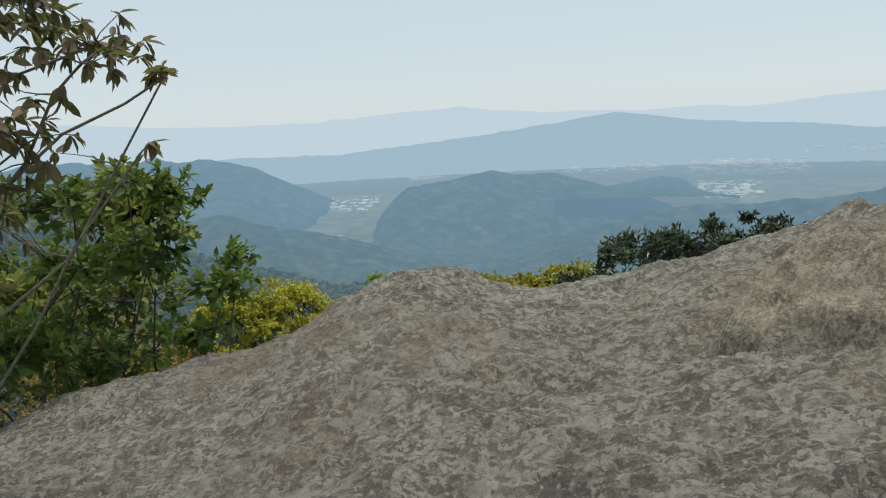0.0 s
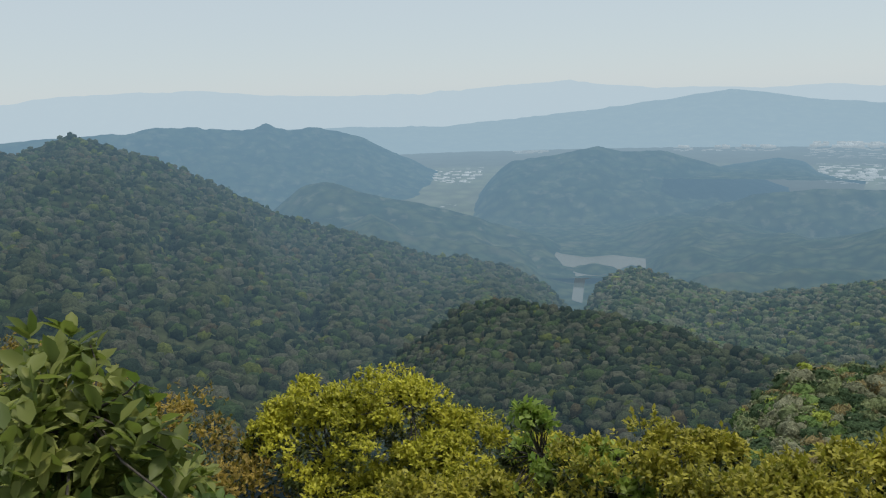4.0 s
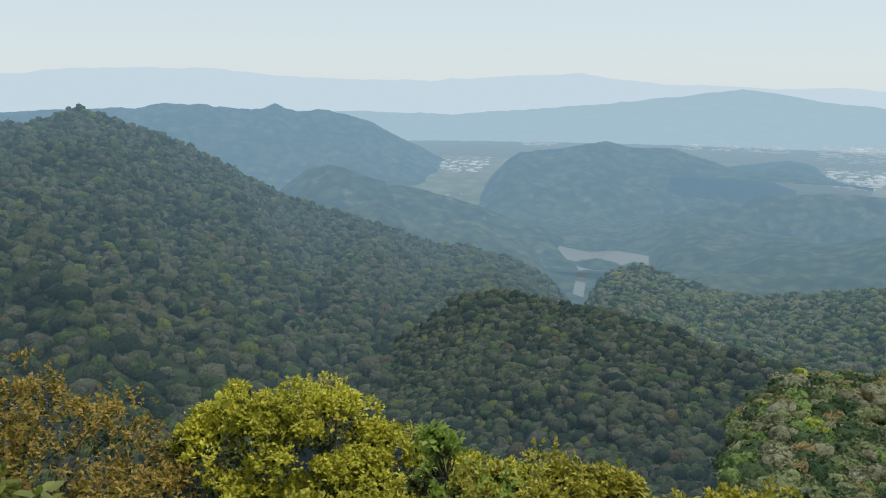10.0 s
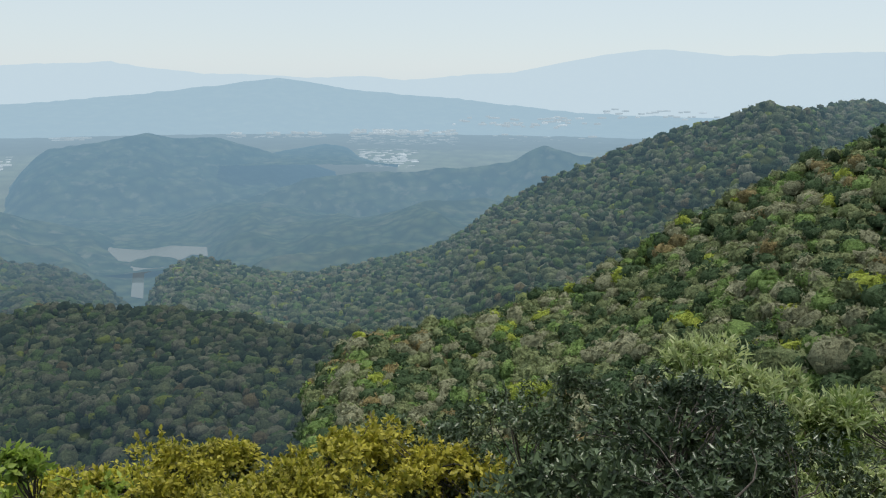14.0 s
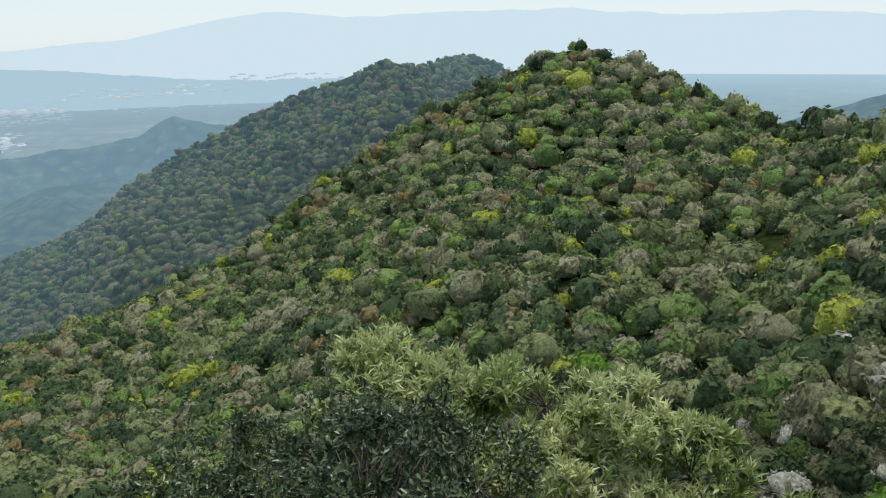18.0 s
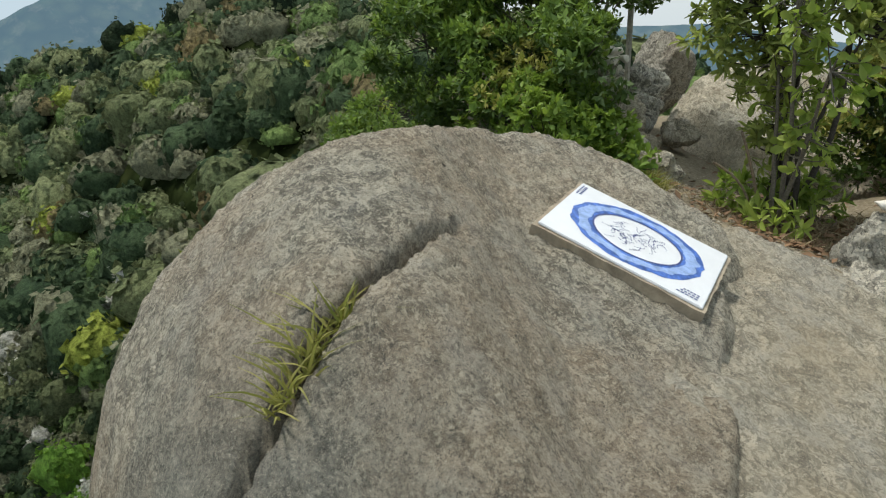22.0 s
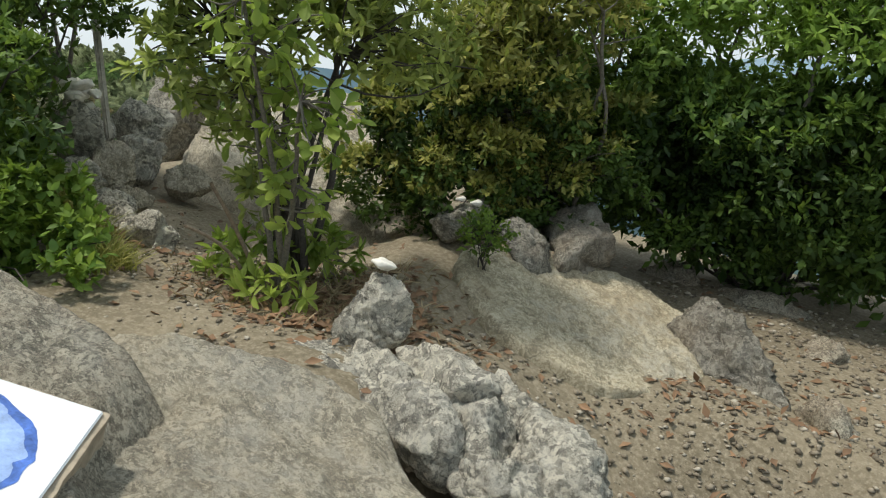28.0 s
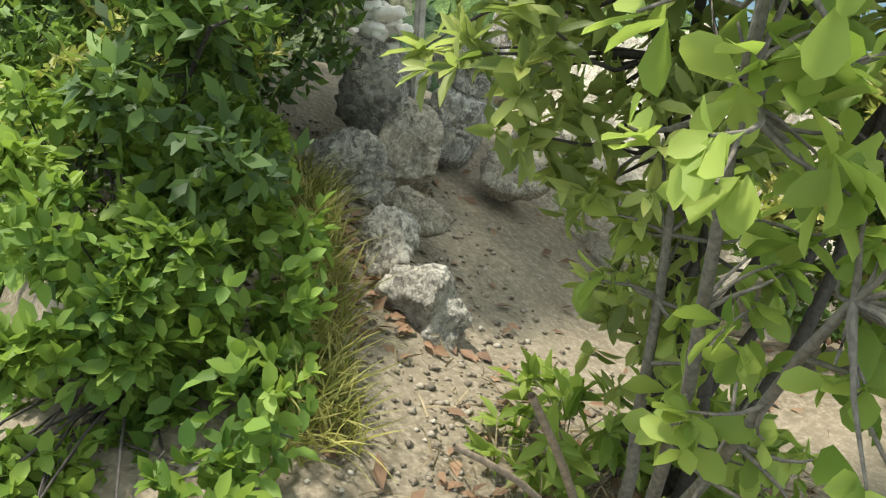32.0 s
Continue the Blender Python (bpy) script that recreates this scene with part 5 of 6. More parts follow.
# writing too small to read, as bars: three lines in one corner, one along an end
for _cx, _cy, _w, _h in ((0.300, -0.262, 0.10, 0.010), (0.307, -0.243, 0.085, 0.010), (0.312, -0.224, 0.075, 0.010), (-0.345, 0.21, 0.012, 0.11), (-0.362, 0.21, 0.008, 0.12)):
    for _k in range(5 if _w > _h else 6):
        _n = 5 if _w > _h else 6
        _o = (_k + 0.5) / _n - 0.5
        _s = (_w / _n * 0.7, _h) if _w > _h else (_w, _h / _n * 0.7)
        _v = np.array([(-.5, -.5, 0), (.5, -.5, 0), (.5, .5, 0), (-.5, .5, 0)]) * [_s[0], _s[1], 0] + [_cx + (_o * _w if _w > _h else 0), _cy + (_o * _h if _w <= _h else 0), 0.0016]
        part("letter", mesh_np("letter", _v, [(0, 1, 2, 3)], tile_ink), plaque)

# ---- plants ----
bark = plain_material("grey_bark", (0.16, 0.14, 0.11), 0.9, 0, 0.4, 60, 0.004)
dark_bark = plain_material("dark_bark", (0.07, 0.06, 0.05), 0.9, 0, 0.4, 60, 0.004)


def shrub(name, base, label, category, lobes, material, twigs, per, length, width, seed, wood=None, stems=5, shape="mid", lift=0.3, stem_r=0.02, droop=0.0, inner=0.55, group="", spread=0.7, lean=None, under=None, clumps=0, clump_r=0.2, whorl=1.2, fine_twigs=160, sway=0.1):
    """A bush or small tree: bent tapered stems, twigs, and rosettes of leaves in uneven lobes. lobes: (centre, half sizes)."""
    rng = np.random.default_rng(seed)
    base = np.array(base, float)
    root = thing(name, base, label, category, group)
    vol = np.array([a[0] * a[1] * a[2] for _, a in lobes]) ** 0.67
    which = rng.choice(len(lobes), twigs, p=vol / vol.sum())
    C, A = np.array([c for c, _ in lobes], float), np.array([a for _, a in lobes], float)
    d = unit(rng.normal(0, 1, (twigs, 3)) + np.array([0, 0, 0.35]))
    tip = C[which] + d * A[which] * (inner + (1.08 - inner) * rng.random((twigs, 1)) ** 0.6)
    tip += 0.12 * A[which] * rng.normal(0, 1, (twigs, 3))
    height = d[:, 2].copy()
    if clumps:
        kc = rng.integers(0, clumps, twigs)
        kw = rng.choice(len(lobes), clumps, p=vol / vol.sum())
        kd = unit(rng.normal(0, 1, (clumps, 3)) + np.array([0, 0, 0.4]))
        centre = C[kw] + kd * A[kw] * rng.uniform(0.7, 1.0, (clumps, 1))
        d = unit(rng.normal(0, 1, (twigs, 3)) + np.array([0, 0, 0.3]) + 0.5 * kd[kc])
        tip = centre[kc] + d * clump_r * rng.uniform(0.5, 1.3, clumps)[kc][:, None] * rng.uniform(0.55, 1.05, (twigs, 1)) * [1, 1, 0.8]
        height = 0.6 * d[:, 2] + 0.5 * kd[kc][:, 2]
    wood = wood or dark_bark
    main, thin = [], []
    ends = []
    for i in range(stems):
        c = C[i % len(lobes)] + rng.normal(0, 0.25, 3) * A[i % len(lobes)]
        if lean is not None and i < len(lean):
            c = np.array(lean[i], float)
        pts = bent(base + rng.normal(0, 0.35 * stem_r * stems, 3) * [1, 1, 0], c, rng, 9, sway)
        main.append(tube(pts, np.linspace(stem_r, stem_r * 0.4, 9) * rng.uniform(0.7, 1.2), 8))
        ends.append(pts[3:])
    nodes = np.concatenate(ends)
    pick = rng.choice(twigs, min(twigs, fine_twigs), replace=False)
    for k in pick:
        a = nodes[np.argmin(np.linalg.norm(nodes - tip[k], axis=1) + rng.random(len(nodes)) * 0.15)]
        thin.append(tube(bent(a, tip[k], rng, 5, 0.08), np.linspace(stem_r * 0.32, stem_r * 0.12, 5), 5))
    for i, g in enumerate(main):
        part("stem", mesh_np("stem", g[0] - base, g[1], wood, True), root)
    part("twigwork", mesh_np("twigwork", *[x - base if j == 0 else x for j, x in enumerate(join_geo(thin))], wood, True), root)["kind"] = "stuff"
    out = unit(d + np.array([0, 0, lift]) + rng.normal(0, 0.25, (twigs, 3)))
    P = np.repeat(tip, per, 0)
    O = np.repeat(out, per, 0)
    n = len(P)
    along = unit(O * rng.uniform(0.1, 1.0, (n, 1)) + rng.normal(0, spread, (n, 3)) - np.array([0, 0, droop]))
    P = P - O * rng.uniform(0, 1, (n, 1)) * length * whorl
    up = unit(O + np.array([0, 0, 0.6]) + rng.normal(0, 0.35, (n, 3)))
    ln = length * rng.uniform(0.6, 1.25, n)
    wd = ln * width / length * rng.uniform(0.85, 1.15, n)
    # down-facing leaves take the under material: older growth, mostly with underside shade in its colour
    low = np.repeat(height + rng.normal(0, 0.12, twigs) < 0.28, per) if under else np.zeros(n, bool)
    for title, keep, mat in (("foliage", ~low, material), ("lower_foliage", low & (rng.random(n) < 0.65), under)):
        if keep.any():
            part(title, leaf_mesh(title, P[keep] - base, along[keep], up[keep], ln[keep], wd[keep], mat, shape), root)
    return root


yellow_leaf = leaf_material("yellow_new_leaves", (0.24, 0.23, 0.015), (0.56, 0.51, 0.045), 0.25)
green_leaf = leaf_material("green_leaves", (0.025, 0.05, 0.012), (0.145, 0.22, 0.045), 0.3)
olive_leaf = leaf_material("olive_brown_leaves", (0.13, 0.095, 0.02), (0.40, 0.27, 0.05), 0.25)
mixed_leaf = leaf_material("olive_yellow_leaves", (0.15, 0.14, 0.014), (0.44, 0.38, 0.04), 0.25, 0.55, 1.8)
dark_leaf = leaf_material("dark_leathery_leaves", (0.022, 0.04, 0.018), (0.09, 0.125, 0.055), 0.1, 0.35)
# older leaves, darkened for the shade under and between the clumps
old_shaded_leaf = leaf_material("old_shaded_bush_leaves", (0.02, 0.03, 0.008), (0.08, 0.10, 0.02), 0.15)
pale_leaf = leaf_material("pale_new_leaves", (0.16, 0.23, 0.07), (0.66, 0.68, 0.40), 0.35)
fresh_leaf = leaf_material("fresh_leaves", (0.13, 0.21, 0.03), (0.46, 0.54, 0.12), 0.5)
bush_leaf = leaf_material("trail_bush_leaves", (0.055, 0.12, 0.018), (0.27, 0.37, 0.055), 0.4, 0.55, 3.0)
crown_leaf = leaf_material("evergreen_crown_leaves", (0.05, 0.085, 0.02), (0.54, 0.58, 0.17), 0.5, 0.45, 1.3)
mid_leaf = leaf_material("mid_green_leaves", (0.085, 0.17, 0.03), (0.34, 0.48, 0.09), 0.45)
broad_leaf = leaf_material("broad_green_leaves", (0.05, 0.085, 0.02), (0.27, 0.28, 0.07), 0.35)
hedge_leaf = leaf_material("hedge_leaves", (0.045, 0.095, 0.02), (0.23, 0.34, 0.06), 0.35)
wine_leaf = leaf_material("reddish_new_leaves", (0.07, 0.06, 0.035), (0.24, 0.155, 0.10), 0.35)
# hedge green darkened: shade inside and under the bushes put into the colour
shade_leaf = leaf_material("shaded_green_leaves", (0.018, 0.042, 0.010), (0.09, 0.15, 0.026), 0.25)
tawny_leaf = leaf_material("tawny_leaves", (0.10, 0.13, 0.03), (0.46, 0.42, 0.11), 0.4, 0.55, 1.6)

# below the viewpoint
shrub("yellow_bush", (-2.2, 7.0, -8.2), "dome-shaped bush covered in yellow new leaves", "bush", [((-2.75, 6.7, -2.25), (0.75, 0.75, 0.75)), ((-2.1, 6.5, -2.15), (0.8, 0.75, 0.72)), ((-1.3, 6.3, -2.3), (0.8, 0.7, 0.65)), ((-0.5, 6.1, -2.3), (0.65, 0.6, 0.55)), ((-2.0, 5.8, -2.6), (0.8, 0.6, 0.6)), ((0.1, 6.3, -2.55), (0.6, 0.5, 0.5))], yellow_leaf, 16500, 7, 0.046, 0.024, 1, shape="card", lift=0.9, under=old_shaded_leaf, clumps=230, clump_r=0.24)
shrub("fresh_bush", (-0.55, 5.1, -6.8), "small bush with fresh light green leaves", "bush", [((-0.6, 5.2, -1.55), (0.5, 0.45, 0.45)), ((-0.2, 4.9, -1.7), (0.4, 0.4, 0.4))], fresh_leaf, 900, 7, 0.07, 0.035, 21, under=old_shaded_leaf, clumps=26, clump_r=0.2)
shrub("mixed_bush", (0.6, 4.4, -5.7), "olive and yellow leaved bush below the rock", "bush", [((0.1, 4.75, -1.45), (0.7, 0.55, 0.45)), ((1.15, 4.2, -1.35), (0.65, 0.5, 0.45)), ((1.6, 4.0, -1.45), (0.5, 0.45, 0.45)), ((0.6, 3.9, -1.4), (0.6, 0.45, 0.5))], mixed_leaf, 9500, 7, 0.042, 0.022, 22, shape="card", lift=0.8, under=old_shaded_leaf, clumps=130, clump_r=0.2)
shrub("low_bush", (-0.5, 3.6, -5.0), "twiggy olive bush under the rock edge", "bush", [((-1.2, 4.6, -1.9), (0.9, 0.7, 0.6)), ((-0.3, 3.8, -1.7), (0.8, 0.5, 0.5)), ((0.75, 3.3, -1.4), (0.6, 0.4, 0.42))], mixed_leaf, 4500, 7, 0.05, 0.025, 23, shape="card", under=old_shaded_leaf, clumps=120, clump_r=0.2, wood=bark, stems=9)
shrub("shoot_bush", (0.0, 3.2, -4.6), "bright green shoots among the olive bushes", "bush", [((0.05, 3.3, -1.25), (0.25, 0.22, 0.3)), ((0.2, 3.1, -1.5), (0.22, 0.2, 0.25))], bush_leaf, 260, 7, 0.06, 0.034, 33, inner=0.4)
shrub("olive_bush", (-5.6, 6.4, -9.0), "broad bush with olive brown leaves", "bush", [((-7.3, 6.0, -1.75), (1.1, 1.0, 0.9)), ((-6.2, 6.3, -1.9), (1.1, 0.9, 0.85)), ((-5.2, 6.4, -2.15), (1.0, 0.9, 0.8)), ((-4.4, 6.4, -2.35), (0.9, 0.8, 0.75)), ((-3.6, 6.2, -2.6), (0.8, 0.7, 0.65)), ((-5.4, 5.2, -2.3), (1.2, 0.9, 0.9)), ((-3.9, 5.0, -2.5), (1.0, 0.9, 0.8)), ((-6.6, 4.8, -1.9), (1.1, 0.9, 0.9))], olive_leaf, 16000, 6, 0.05, 0.025, 2, shape="card", lift=0.8, under=old_shaded_leaf, clumps=420, clump_r=0.3)
shrub("broadleaf_bush", (-3.8, 2.4, -4.8), "bush with broad toothed green leaves", "bush", [((-4.2, 2.4, -0.15), (0.8, 0.6, 0.5)), ((-3.2, 2.7, -0.55), (0.6, 0.5, 0.4)), ((-2.6, 2.7, -0.7), (0.55, 0.5, 0.4)), ((-3.4, 2.0, -0.6), (0.7, 0.5, 0.4)), ((-2.22, 2.08, 0.21), (0.3, 0.28, 0.3)), ((-2.16, 1.82, 0.09), (0.4, 0.35, 0.35)), ((-1.98, 1.89, -0.01), (0.35, 0.3, 0.3))], broad_leaf, 1500, 7, 0.09, 0.048, 24, shape="fine", droop=0.2, under=green_leaf)
shrub("young_tree", (-1.75, 1.5, -2.4), "slender young tree with toothed green leaves", "tree", [((-1.54, 0.67, 0.48), (0.24, 0.24, 0.08)), ((-1.46, 0.90, 0.38), (0.2, 0.2, 0.08)), ((-1.22, 0.80, -0.10), (0.2, 0.2, 0.12)), ((-1.17, 0.95, 0.03), (0.14, 0.14, 0.07)), ((-2.00, 0.46, 0.42), (0.3, 0.3, 0.12)), ((-1.44, 0.87, -0.42), (0.24, 0.24, 0.12)), ((-1.93, 0.56, 0.06), (0.25, 0.25, 0.1)), ((-1.73, 0.88, 0.14), (0.16, 0.16, 0.08)), ((-2.14, 0.48, -0.32), (0.3, 0.3, 0.2)), ((-1.92, 0.76, -0.52), (0.3, 0.3, 0.16))], green_leaf, 470, 7, 0.065, 0.033, 3, dark_bark, 10, "fine", inner=0.2, stem_r=0.011, fine_twigs=300)
shrub("overhanging_tree", (-2.7, -1.3, -1.0), "small tree with limp reddish young leaves and bare twigs", "tree", [((-1.25, -0.6, 1.02), (0.26, 0.25, 0.16)), ((-1.55, -0.7, 0.75), (0.3, 0.3, 0.2)), ((-1.08, -0.2, 0.95), (0.05, 0.05, 0.06)), ((-1.1, -0.45, 0.68), (0.06, 0.06, 0.05)), ((-1.9, -0.6, 0.4), (0.35, 0.35, 0.3)), ((-1.45, -0.55, 1.2), (0.2, 0.2, 0.1))], wine_leaf, 230, 6, 0.07, 0.03, 25, bark, 9, "fine", stem_r=0.010, droop=0.9, inner=0.1, whorl=0.3)
shrub("dark_bush", (1.7, 2.5, -3.6), "low dense bush with dark leathery leaves", "bush", [((1.1, 2.25, -0.42), (0.3, 0.28, 0.15)), ((1.55, 2.35, -0.5), (0.5, 0.42, 0.24)), ((2.0, 2.5, -0.56), (0.6, 0.5, 0.34)), ((2.5, 2.8, -0.65), (0.6, 0.5, 0.45)), ((1.9, 2.1, -0.33), (0.14, 0.12, 0.1)), ((2.9, 3.3, -0.95), (0.55, 0.45, 0.4))], dark_leaf, 2600, 7, 0.05, 0.02, 4, inner=0.5, clumps=130, clump_r=0.14)
shrub("pale_shrub", (5.3, 4.0, -7.5), "shrub with whitish green new shoots", "bush", [((4.7, 5.15, -1.55), (0.6, 0.5, 0.45)), ((5.1, 4.6, -1.7), (0.6, 0.5, 0.45)), ((5.6, 3.9, -1.75), (0.65, 0.55, 0.5)), ((5.95, 3.3, -1.8), (0.55, 0.5, 0.5)), ((6.1, 2.6, -2.1), (0.55, 0.5, 0.45)), ((6.2, 1.9, -2.35), (0.5, 0.5, 0.45)), ((5.0, 3.6, -2.2), (0.8, 0.6, 0.5)), ((5.5, 2.6, -2.5), (0.7, 0.6, 0.5))], pale_leaf, 3400, 9, 0.105, 0.024, 5, lift=1.8, spread=0.4, clumps=150, clump_r=0.2, under=green_leaf)
shrub("leathery_bush", (2.9, 4.0, -6.0), "wide low bush with small dark leathery leaves", "bush", [((1.75, 4.5, -1.35), (0.5, 0.45, 0.35)), ((2.3, 4.25, -1.2), (0.55, 0.5, 0.4)), ((2.85, 4.0, -1.05), (0.6, 0.5, 0.42)), ((3.3, 3.6, -1.1), (0.6, 0.5, 0.42)), ((3.65, 3.1, -1.25), (0.5, 0.45, 0.4)), ((2.7, 3.5, -1.5), (0.8, 0.6, 0.4)), ((3.3, 2.9, -1.6), (0.6, 0.5, 0.4))], dark_leaf, 5200, 7, 0.045, 0.018, 41, inner=0.5, clumps=190, clump_r=0.2, under=old_shaded_leaf)

# round the trail
shrub("trail_tree", (4.97, -4.71, -0.36), "multi-stemmed evergreen tree beside the trail", "tree", [((4.80, -4.99, 2.13), (0.68, 0.63, 0.54)), ((5.16, -4.63, 2.21), (0.54, 0.54, 0.50)), ((4.43, -5.26, 1.91), (0.54, 0.54, 0.45)), ((4.39, -4.92, 1.32), (0.45, 0.41, 0.36)), ((5.12, -4.43, 1.44), (0.50, 0.45, 0.41)), ((4.34, -5.33, 1.20), (0.45, 0.41, 0.27)), ((4.84, -5.10, 1.46), (0.54, 0.45, 0.36)),
      ((4.89, -4.44, 0.95), (0.36, 0.32, 0.32)), ((4.98, -4.59, 0.41), (0.25, 0.23, 0.27)), ((5.1, -4.1, 1.15), (0.32, 0.26, 0.28)), ((5.2, -4.15, 1.7), (0.4, 0.35, 0.3))], crown_leaf, 1250, 8, 0.10, 0.037, 6, dark_bark, 9, "fine", stem_r=0.028, sway=0.04, inner=0.35, whorl=0.35, spread=0.8, fine_twigs=380,
      lean=[(4.80, -4.91, 1.91), (5.12, -4.64, 1.99), (4.48, -5.18, 1.73), (4.93, -4.83, 1.54), (5.16, -4.48, 1.35), (4.53, -4.92, 1.19)])
shrub("ground_shoots", (4.46, -4.25, -0.27), "low leafy shoots at the foot of the tree", "bush", [((4.42, -4.16, -0.10), (0.25, 0.20, 0.13)), ((4.81, -4.86, -0.13), (0.37, 0.24, 0.22)), ((5.03, -4.42, -0.09), (0.27, 0.23, 0.18))], fresh_leaf, 80, 8, 0.12, 0.044, 26, bark, 6, "fine", stem_r=0.009, whorl=0.3)
shrub("slender_tree", (4.62, -4.33, -0.28), "slender pale-stemmed sapling with broad light green leaves", "tree", [((4.15, -3.88, 1.32), (0.22, 0.18, 0.2)), ((4.15, -4.12, 1.12), (0.26, 0.2, 0.22)), ((4.05, -4.15, 0.85), (0.24, 0.18, 0.2)), ((4.3, -4.25, 0.5), (0.28, 0.22, 0.22)), ((4.6, -4.35, 0.85), (0.3, 0.25, 0.3)), ((4.35, -4.15, 1.6), (0.4, 0.35, 0.28))],
      fresh_leaf, 115, 6, 0.095, 0.054, 27, bark, 3, "round", stem_r=0.022, sway=0.03, inner=0.3, whorl=0.6, droop=0.25, fine_twigs=120, lean=[(4.25, -3.9, 1.5), (4.72, -4.3, 1.0), (4.1, -4.1, 1.0)])
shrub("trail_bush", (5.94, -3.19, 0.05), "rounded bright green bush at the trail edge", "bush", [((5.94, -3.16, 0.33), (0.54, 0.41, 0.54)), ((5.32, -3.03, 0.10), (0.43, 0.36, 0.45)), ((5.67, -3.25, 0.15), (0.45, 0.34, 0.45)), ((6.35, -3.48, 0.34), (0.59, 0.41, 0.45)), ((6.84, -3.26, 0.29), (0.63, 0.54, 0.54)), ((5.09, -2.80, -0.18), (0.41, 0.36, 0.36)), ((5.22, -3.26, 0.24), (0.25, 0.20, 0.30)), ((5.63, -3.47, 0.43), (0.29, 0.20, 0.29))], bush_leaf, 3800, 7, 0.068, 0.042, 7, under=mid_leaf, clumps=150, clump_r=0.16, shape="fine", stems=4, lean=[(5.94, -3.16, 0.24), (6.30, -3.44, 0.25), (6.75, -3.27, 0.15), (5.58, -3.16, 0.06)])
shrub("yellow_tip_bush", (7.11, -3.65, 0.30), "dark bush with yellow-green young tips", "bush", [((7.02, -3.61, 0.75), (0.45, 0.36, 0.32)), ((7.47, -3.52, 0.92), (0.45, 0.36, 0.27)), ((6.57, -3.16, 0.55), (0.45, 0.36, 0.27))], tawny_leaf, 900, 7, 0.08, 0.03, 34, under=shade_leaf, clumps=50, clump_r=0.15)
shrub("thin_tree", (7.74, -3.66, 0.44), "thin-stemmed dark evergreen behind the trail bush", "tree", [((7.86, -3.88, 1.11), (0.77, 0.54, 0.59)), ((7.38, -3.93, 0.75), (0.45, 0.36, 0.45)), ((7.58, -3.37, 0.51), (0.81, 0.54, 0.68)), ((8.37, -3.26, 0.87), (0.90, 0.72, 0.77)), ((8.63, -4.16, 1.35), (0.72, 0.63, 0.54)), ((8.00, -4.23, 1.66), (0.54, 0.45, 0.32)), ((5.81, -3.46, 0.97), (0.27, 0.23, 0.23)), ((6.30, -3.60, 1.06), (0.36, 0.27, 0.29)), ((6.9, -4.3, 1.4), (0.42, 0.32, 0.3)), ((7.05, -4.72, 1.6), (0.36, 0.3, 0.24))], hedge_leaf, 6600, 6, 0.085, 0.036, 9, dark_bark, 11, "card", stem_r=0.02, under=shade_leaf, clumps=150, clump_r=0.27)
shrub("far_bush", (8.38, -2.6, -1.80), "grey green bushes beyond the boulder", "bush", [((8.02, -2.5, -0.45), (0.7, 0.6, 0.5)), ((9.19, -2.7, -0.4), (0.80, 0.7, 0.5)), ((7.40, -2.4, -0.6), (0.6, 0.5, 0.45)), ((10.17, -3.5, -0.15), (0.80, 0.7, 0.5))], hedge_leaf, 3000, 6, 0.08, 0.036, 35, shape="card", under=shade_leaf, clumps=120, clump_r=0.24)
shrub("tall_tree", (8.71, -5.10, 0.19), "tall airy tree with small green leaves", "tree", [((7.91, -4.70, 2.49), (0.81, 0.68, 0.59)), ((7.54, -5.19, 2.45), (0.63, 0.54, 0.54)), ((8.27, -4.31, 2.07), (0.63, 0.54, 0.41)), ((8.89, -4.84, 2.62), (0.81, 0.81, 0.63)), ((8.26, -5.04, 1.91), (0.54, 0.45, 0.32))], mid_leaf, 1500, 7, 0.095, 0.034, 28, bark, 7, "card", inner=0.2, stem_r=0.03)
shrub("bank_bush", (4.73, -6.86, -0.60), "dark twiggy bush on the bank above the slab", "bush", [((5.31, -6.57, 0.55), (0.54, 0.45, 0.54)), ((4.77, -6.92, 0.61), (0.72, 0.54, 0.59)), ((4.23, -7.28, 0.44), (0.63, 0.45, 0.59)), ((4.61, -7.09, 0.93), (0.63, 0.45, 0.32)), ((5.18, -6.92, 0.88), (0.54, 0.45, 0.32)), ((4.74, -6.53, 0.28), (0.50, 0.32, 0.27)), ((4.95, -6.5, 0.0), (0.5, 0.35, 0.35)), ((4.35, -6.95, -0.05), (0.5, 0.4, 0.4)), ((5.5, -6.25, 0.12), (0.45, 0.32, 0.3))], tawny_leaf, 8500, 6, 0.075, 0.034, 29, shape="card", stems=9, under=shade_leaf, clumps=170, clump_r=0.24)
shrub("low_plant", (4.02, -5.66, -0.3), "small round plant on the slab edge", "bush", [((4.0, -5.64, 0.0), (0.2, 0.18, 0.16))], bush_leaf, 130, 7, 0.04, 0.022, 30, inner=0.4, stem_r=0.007)
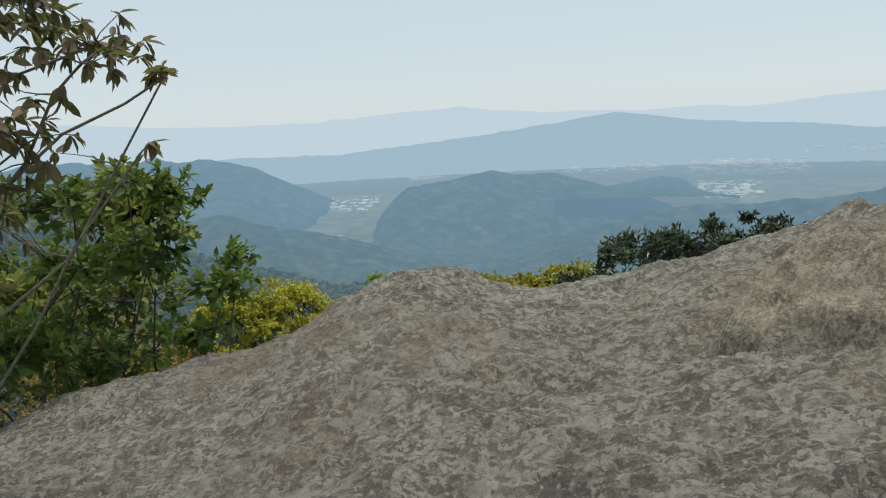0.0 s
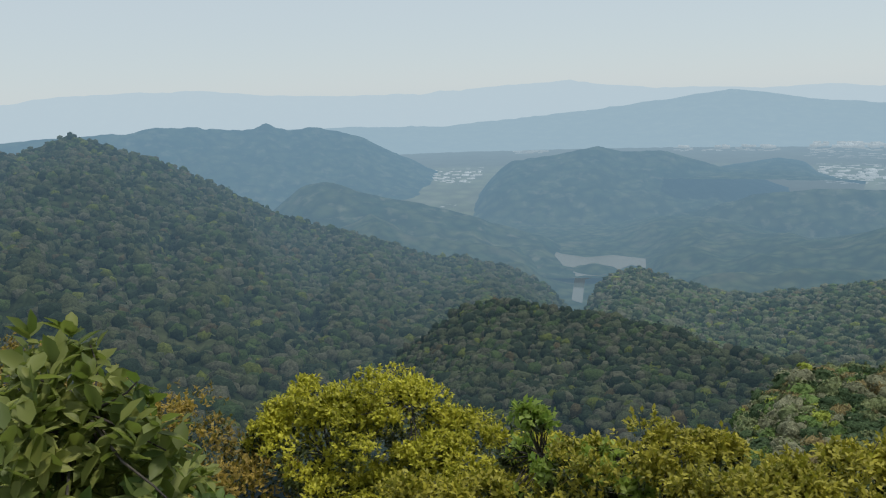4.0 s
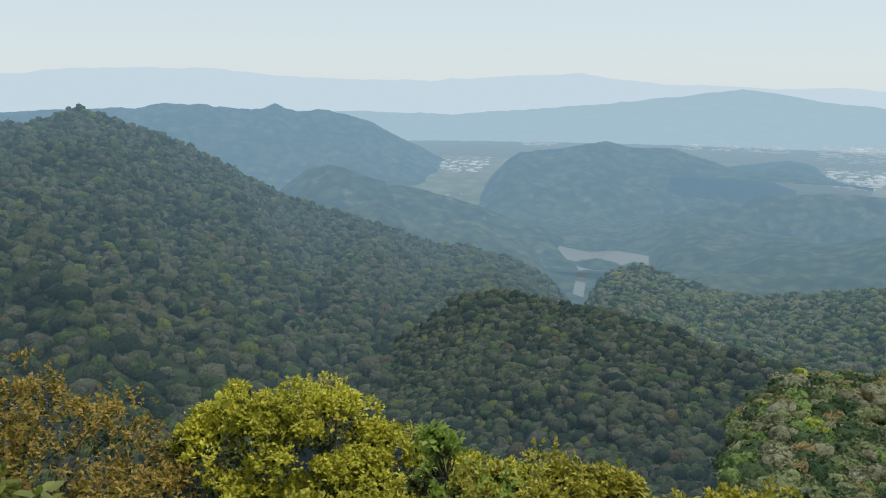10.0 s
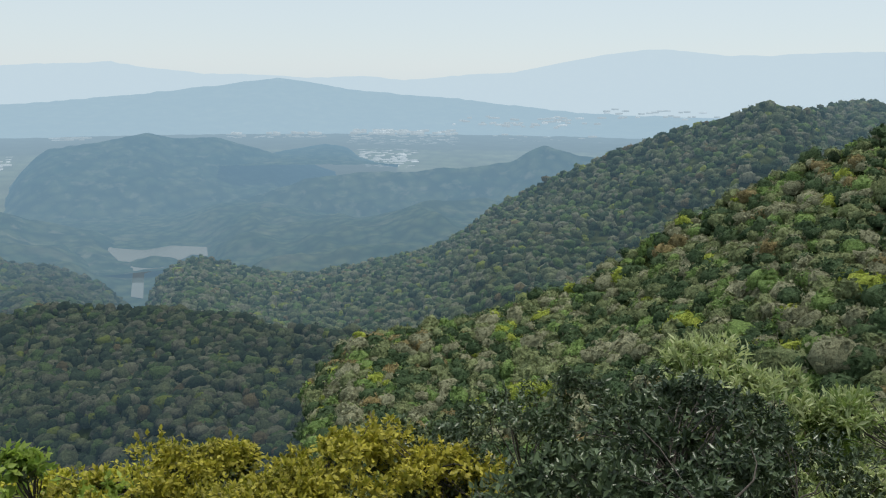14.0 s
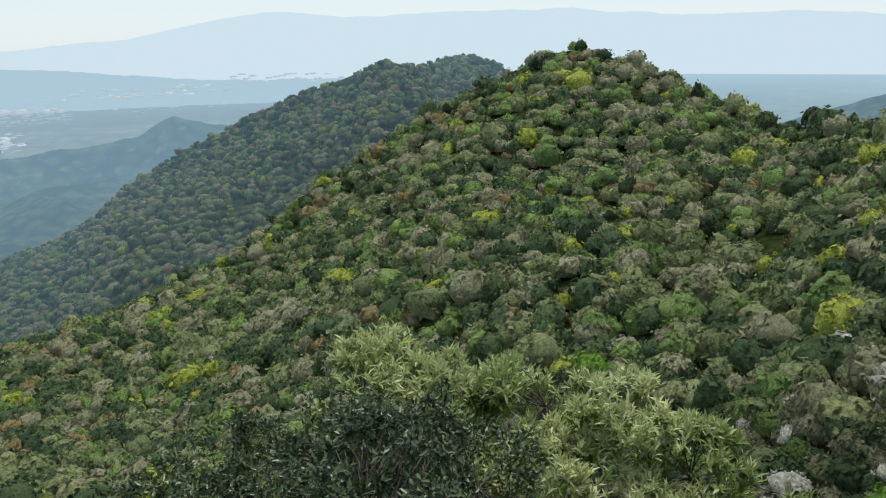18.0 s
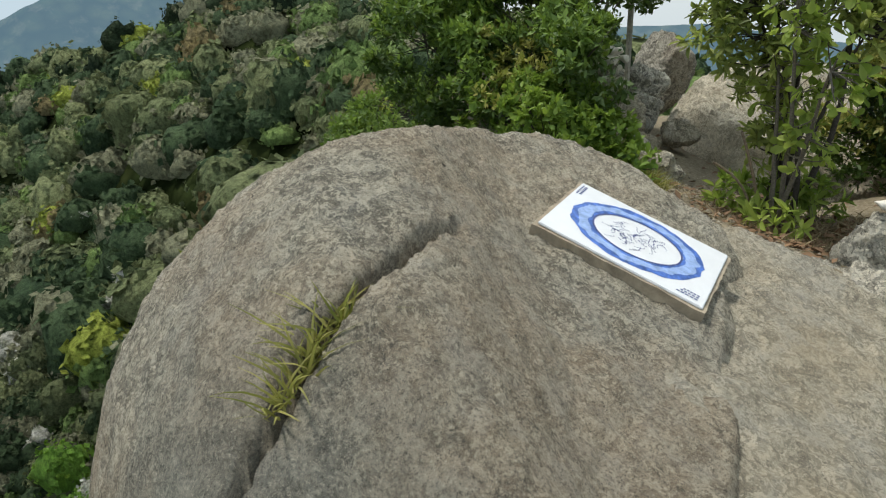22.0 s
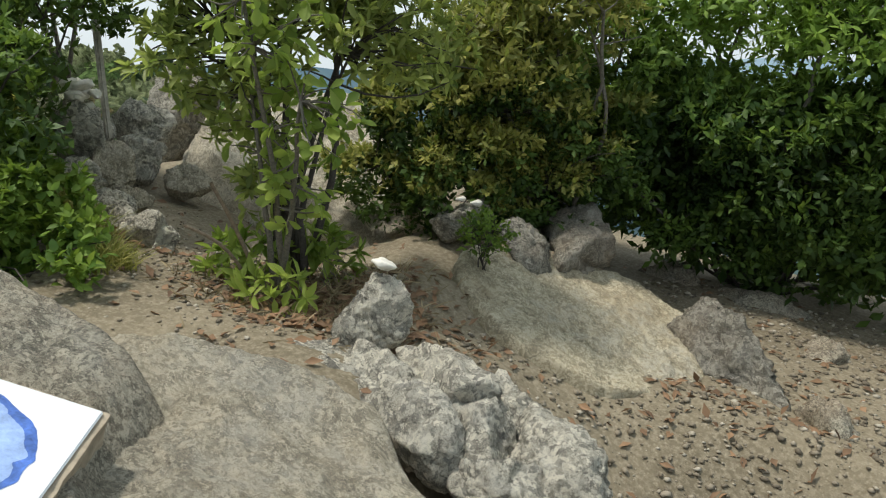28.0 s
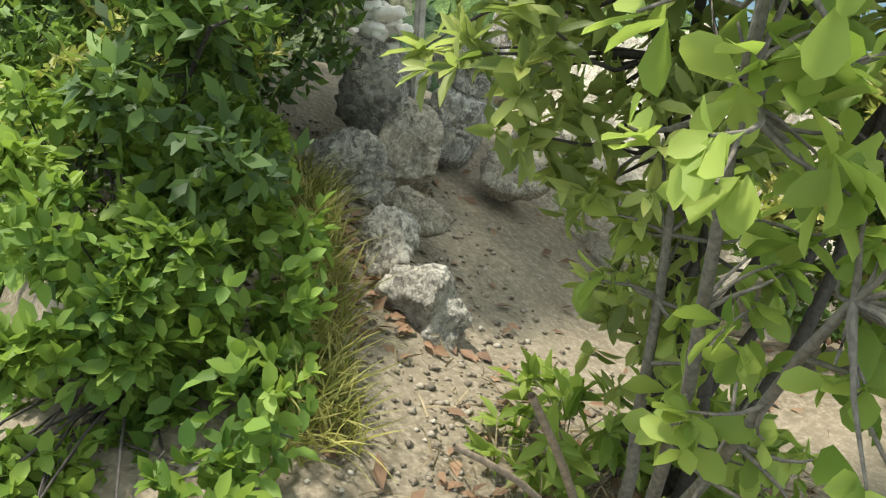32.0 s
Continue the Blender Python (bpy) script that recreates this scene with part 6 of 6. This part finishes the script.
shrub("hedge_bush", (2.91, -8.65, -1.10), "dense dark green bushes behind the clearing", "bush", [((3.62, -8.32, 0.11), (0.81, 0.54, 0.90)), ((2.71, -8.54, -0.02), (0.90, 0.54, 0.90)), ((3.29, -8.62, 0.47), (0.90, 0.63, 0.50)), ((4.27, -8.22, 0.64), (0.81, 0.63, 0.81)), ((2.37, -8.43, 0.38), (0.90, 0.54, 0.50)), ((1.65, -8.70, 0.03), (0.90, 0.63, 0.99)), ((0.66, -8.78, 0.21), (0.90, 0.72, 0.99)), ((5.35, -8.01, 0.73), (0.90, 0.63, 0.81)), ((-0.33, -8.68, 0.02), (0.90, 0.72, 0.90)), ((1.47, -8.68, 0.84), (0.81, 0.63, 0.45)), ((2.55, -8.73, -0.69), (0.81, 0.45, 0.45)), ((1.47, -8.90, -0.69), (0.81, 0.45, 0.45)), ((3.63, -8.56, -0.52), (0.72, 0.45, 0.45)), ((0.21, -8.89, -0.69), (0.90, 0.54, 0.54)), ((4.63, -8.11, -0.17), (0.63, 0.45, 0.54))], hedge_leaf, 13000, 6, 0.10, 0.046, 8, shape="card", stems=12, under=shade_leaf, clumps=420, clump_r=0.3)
shrub("light_tree", (2.90, -9.28, -1.13), "spreading tree with light green layered leaves", "tree", [((3.81, -8.33, 1.55), (0.77, 0.54, 0.45)), ((2.82, -8.58, 1.60), (0.85, 0.63, 0.50)), ((1.92, -8.66, 1.74), (0.81, 0.63, 0.54)), ((2.37, -8.41, 1.28), (0.72, 0.54, 0.36)), ((1.29, -8.38, 2.00), (0.63, 0.54, 0.45)), ((0.75, -8.83, 1.56), (0.81, 0.63, 0.54))], mid_leaf, 3200, 7, 0.10, 0.036, 31, bark, 8, "card", inner=0.25, stem_r=0.035)
shrub("tawny_tree", (4.64, -7.30, -0.78), "tree with yellowish brown young leaves", "tree", [((4.46, -6.98, 1.65), (0.45, 0.45, 0.36)), ((4.82, -6.73, 1.23), (0.63, 0.54, 0.36)), ((4.10, -7.29, 1.56), (0.50, 0.45, 0.41)), ((4.64, -7.07, 1.92), (0.23, 0.23, 0.27)), ((5.80, -8.07, 1.81), (0.81, 0.72, 0.63))], tawny_leaf, 1700, 6, 0.09, 0.032, 32, bark, 7, "card", inner=0.3, stem_r=0.026)
# added filler within the hedge; its dark leaves stand in for inner shade
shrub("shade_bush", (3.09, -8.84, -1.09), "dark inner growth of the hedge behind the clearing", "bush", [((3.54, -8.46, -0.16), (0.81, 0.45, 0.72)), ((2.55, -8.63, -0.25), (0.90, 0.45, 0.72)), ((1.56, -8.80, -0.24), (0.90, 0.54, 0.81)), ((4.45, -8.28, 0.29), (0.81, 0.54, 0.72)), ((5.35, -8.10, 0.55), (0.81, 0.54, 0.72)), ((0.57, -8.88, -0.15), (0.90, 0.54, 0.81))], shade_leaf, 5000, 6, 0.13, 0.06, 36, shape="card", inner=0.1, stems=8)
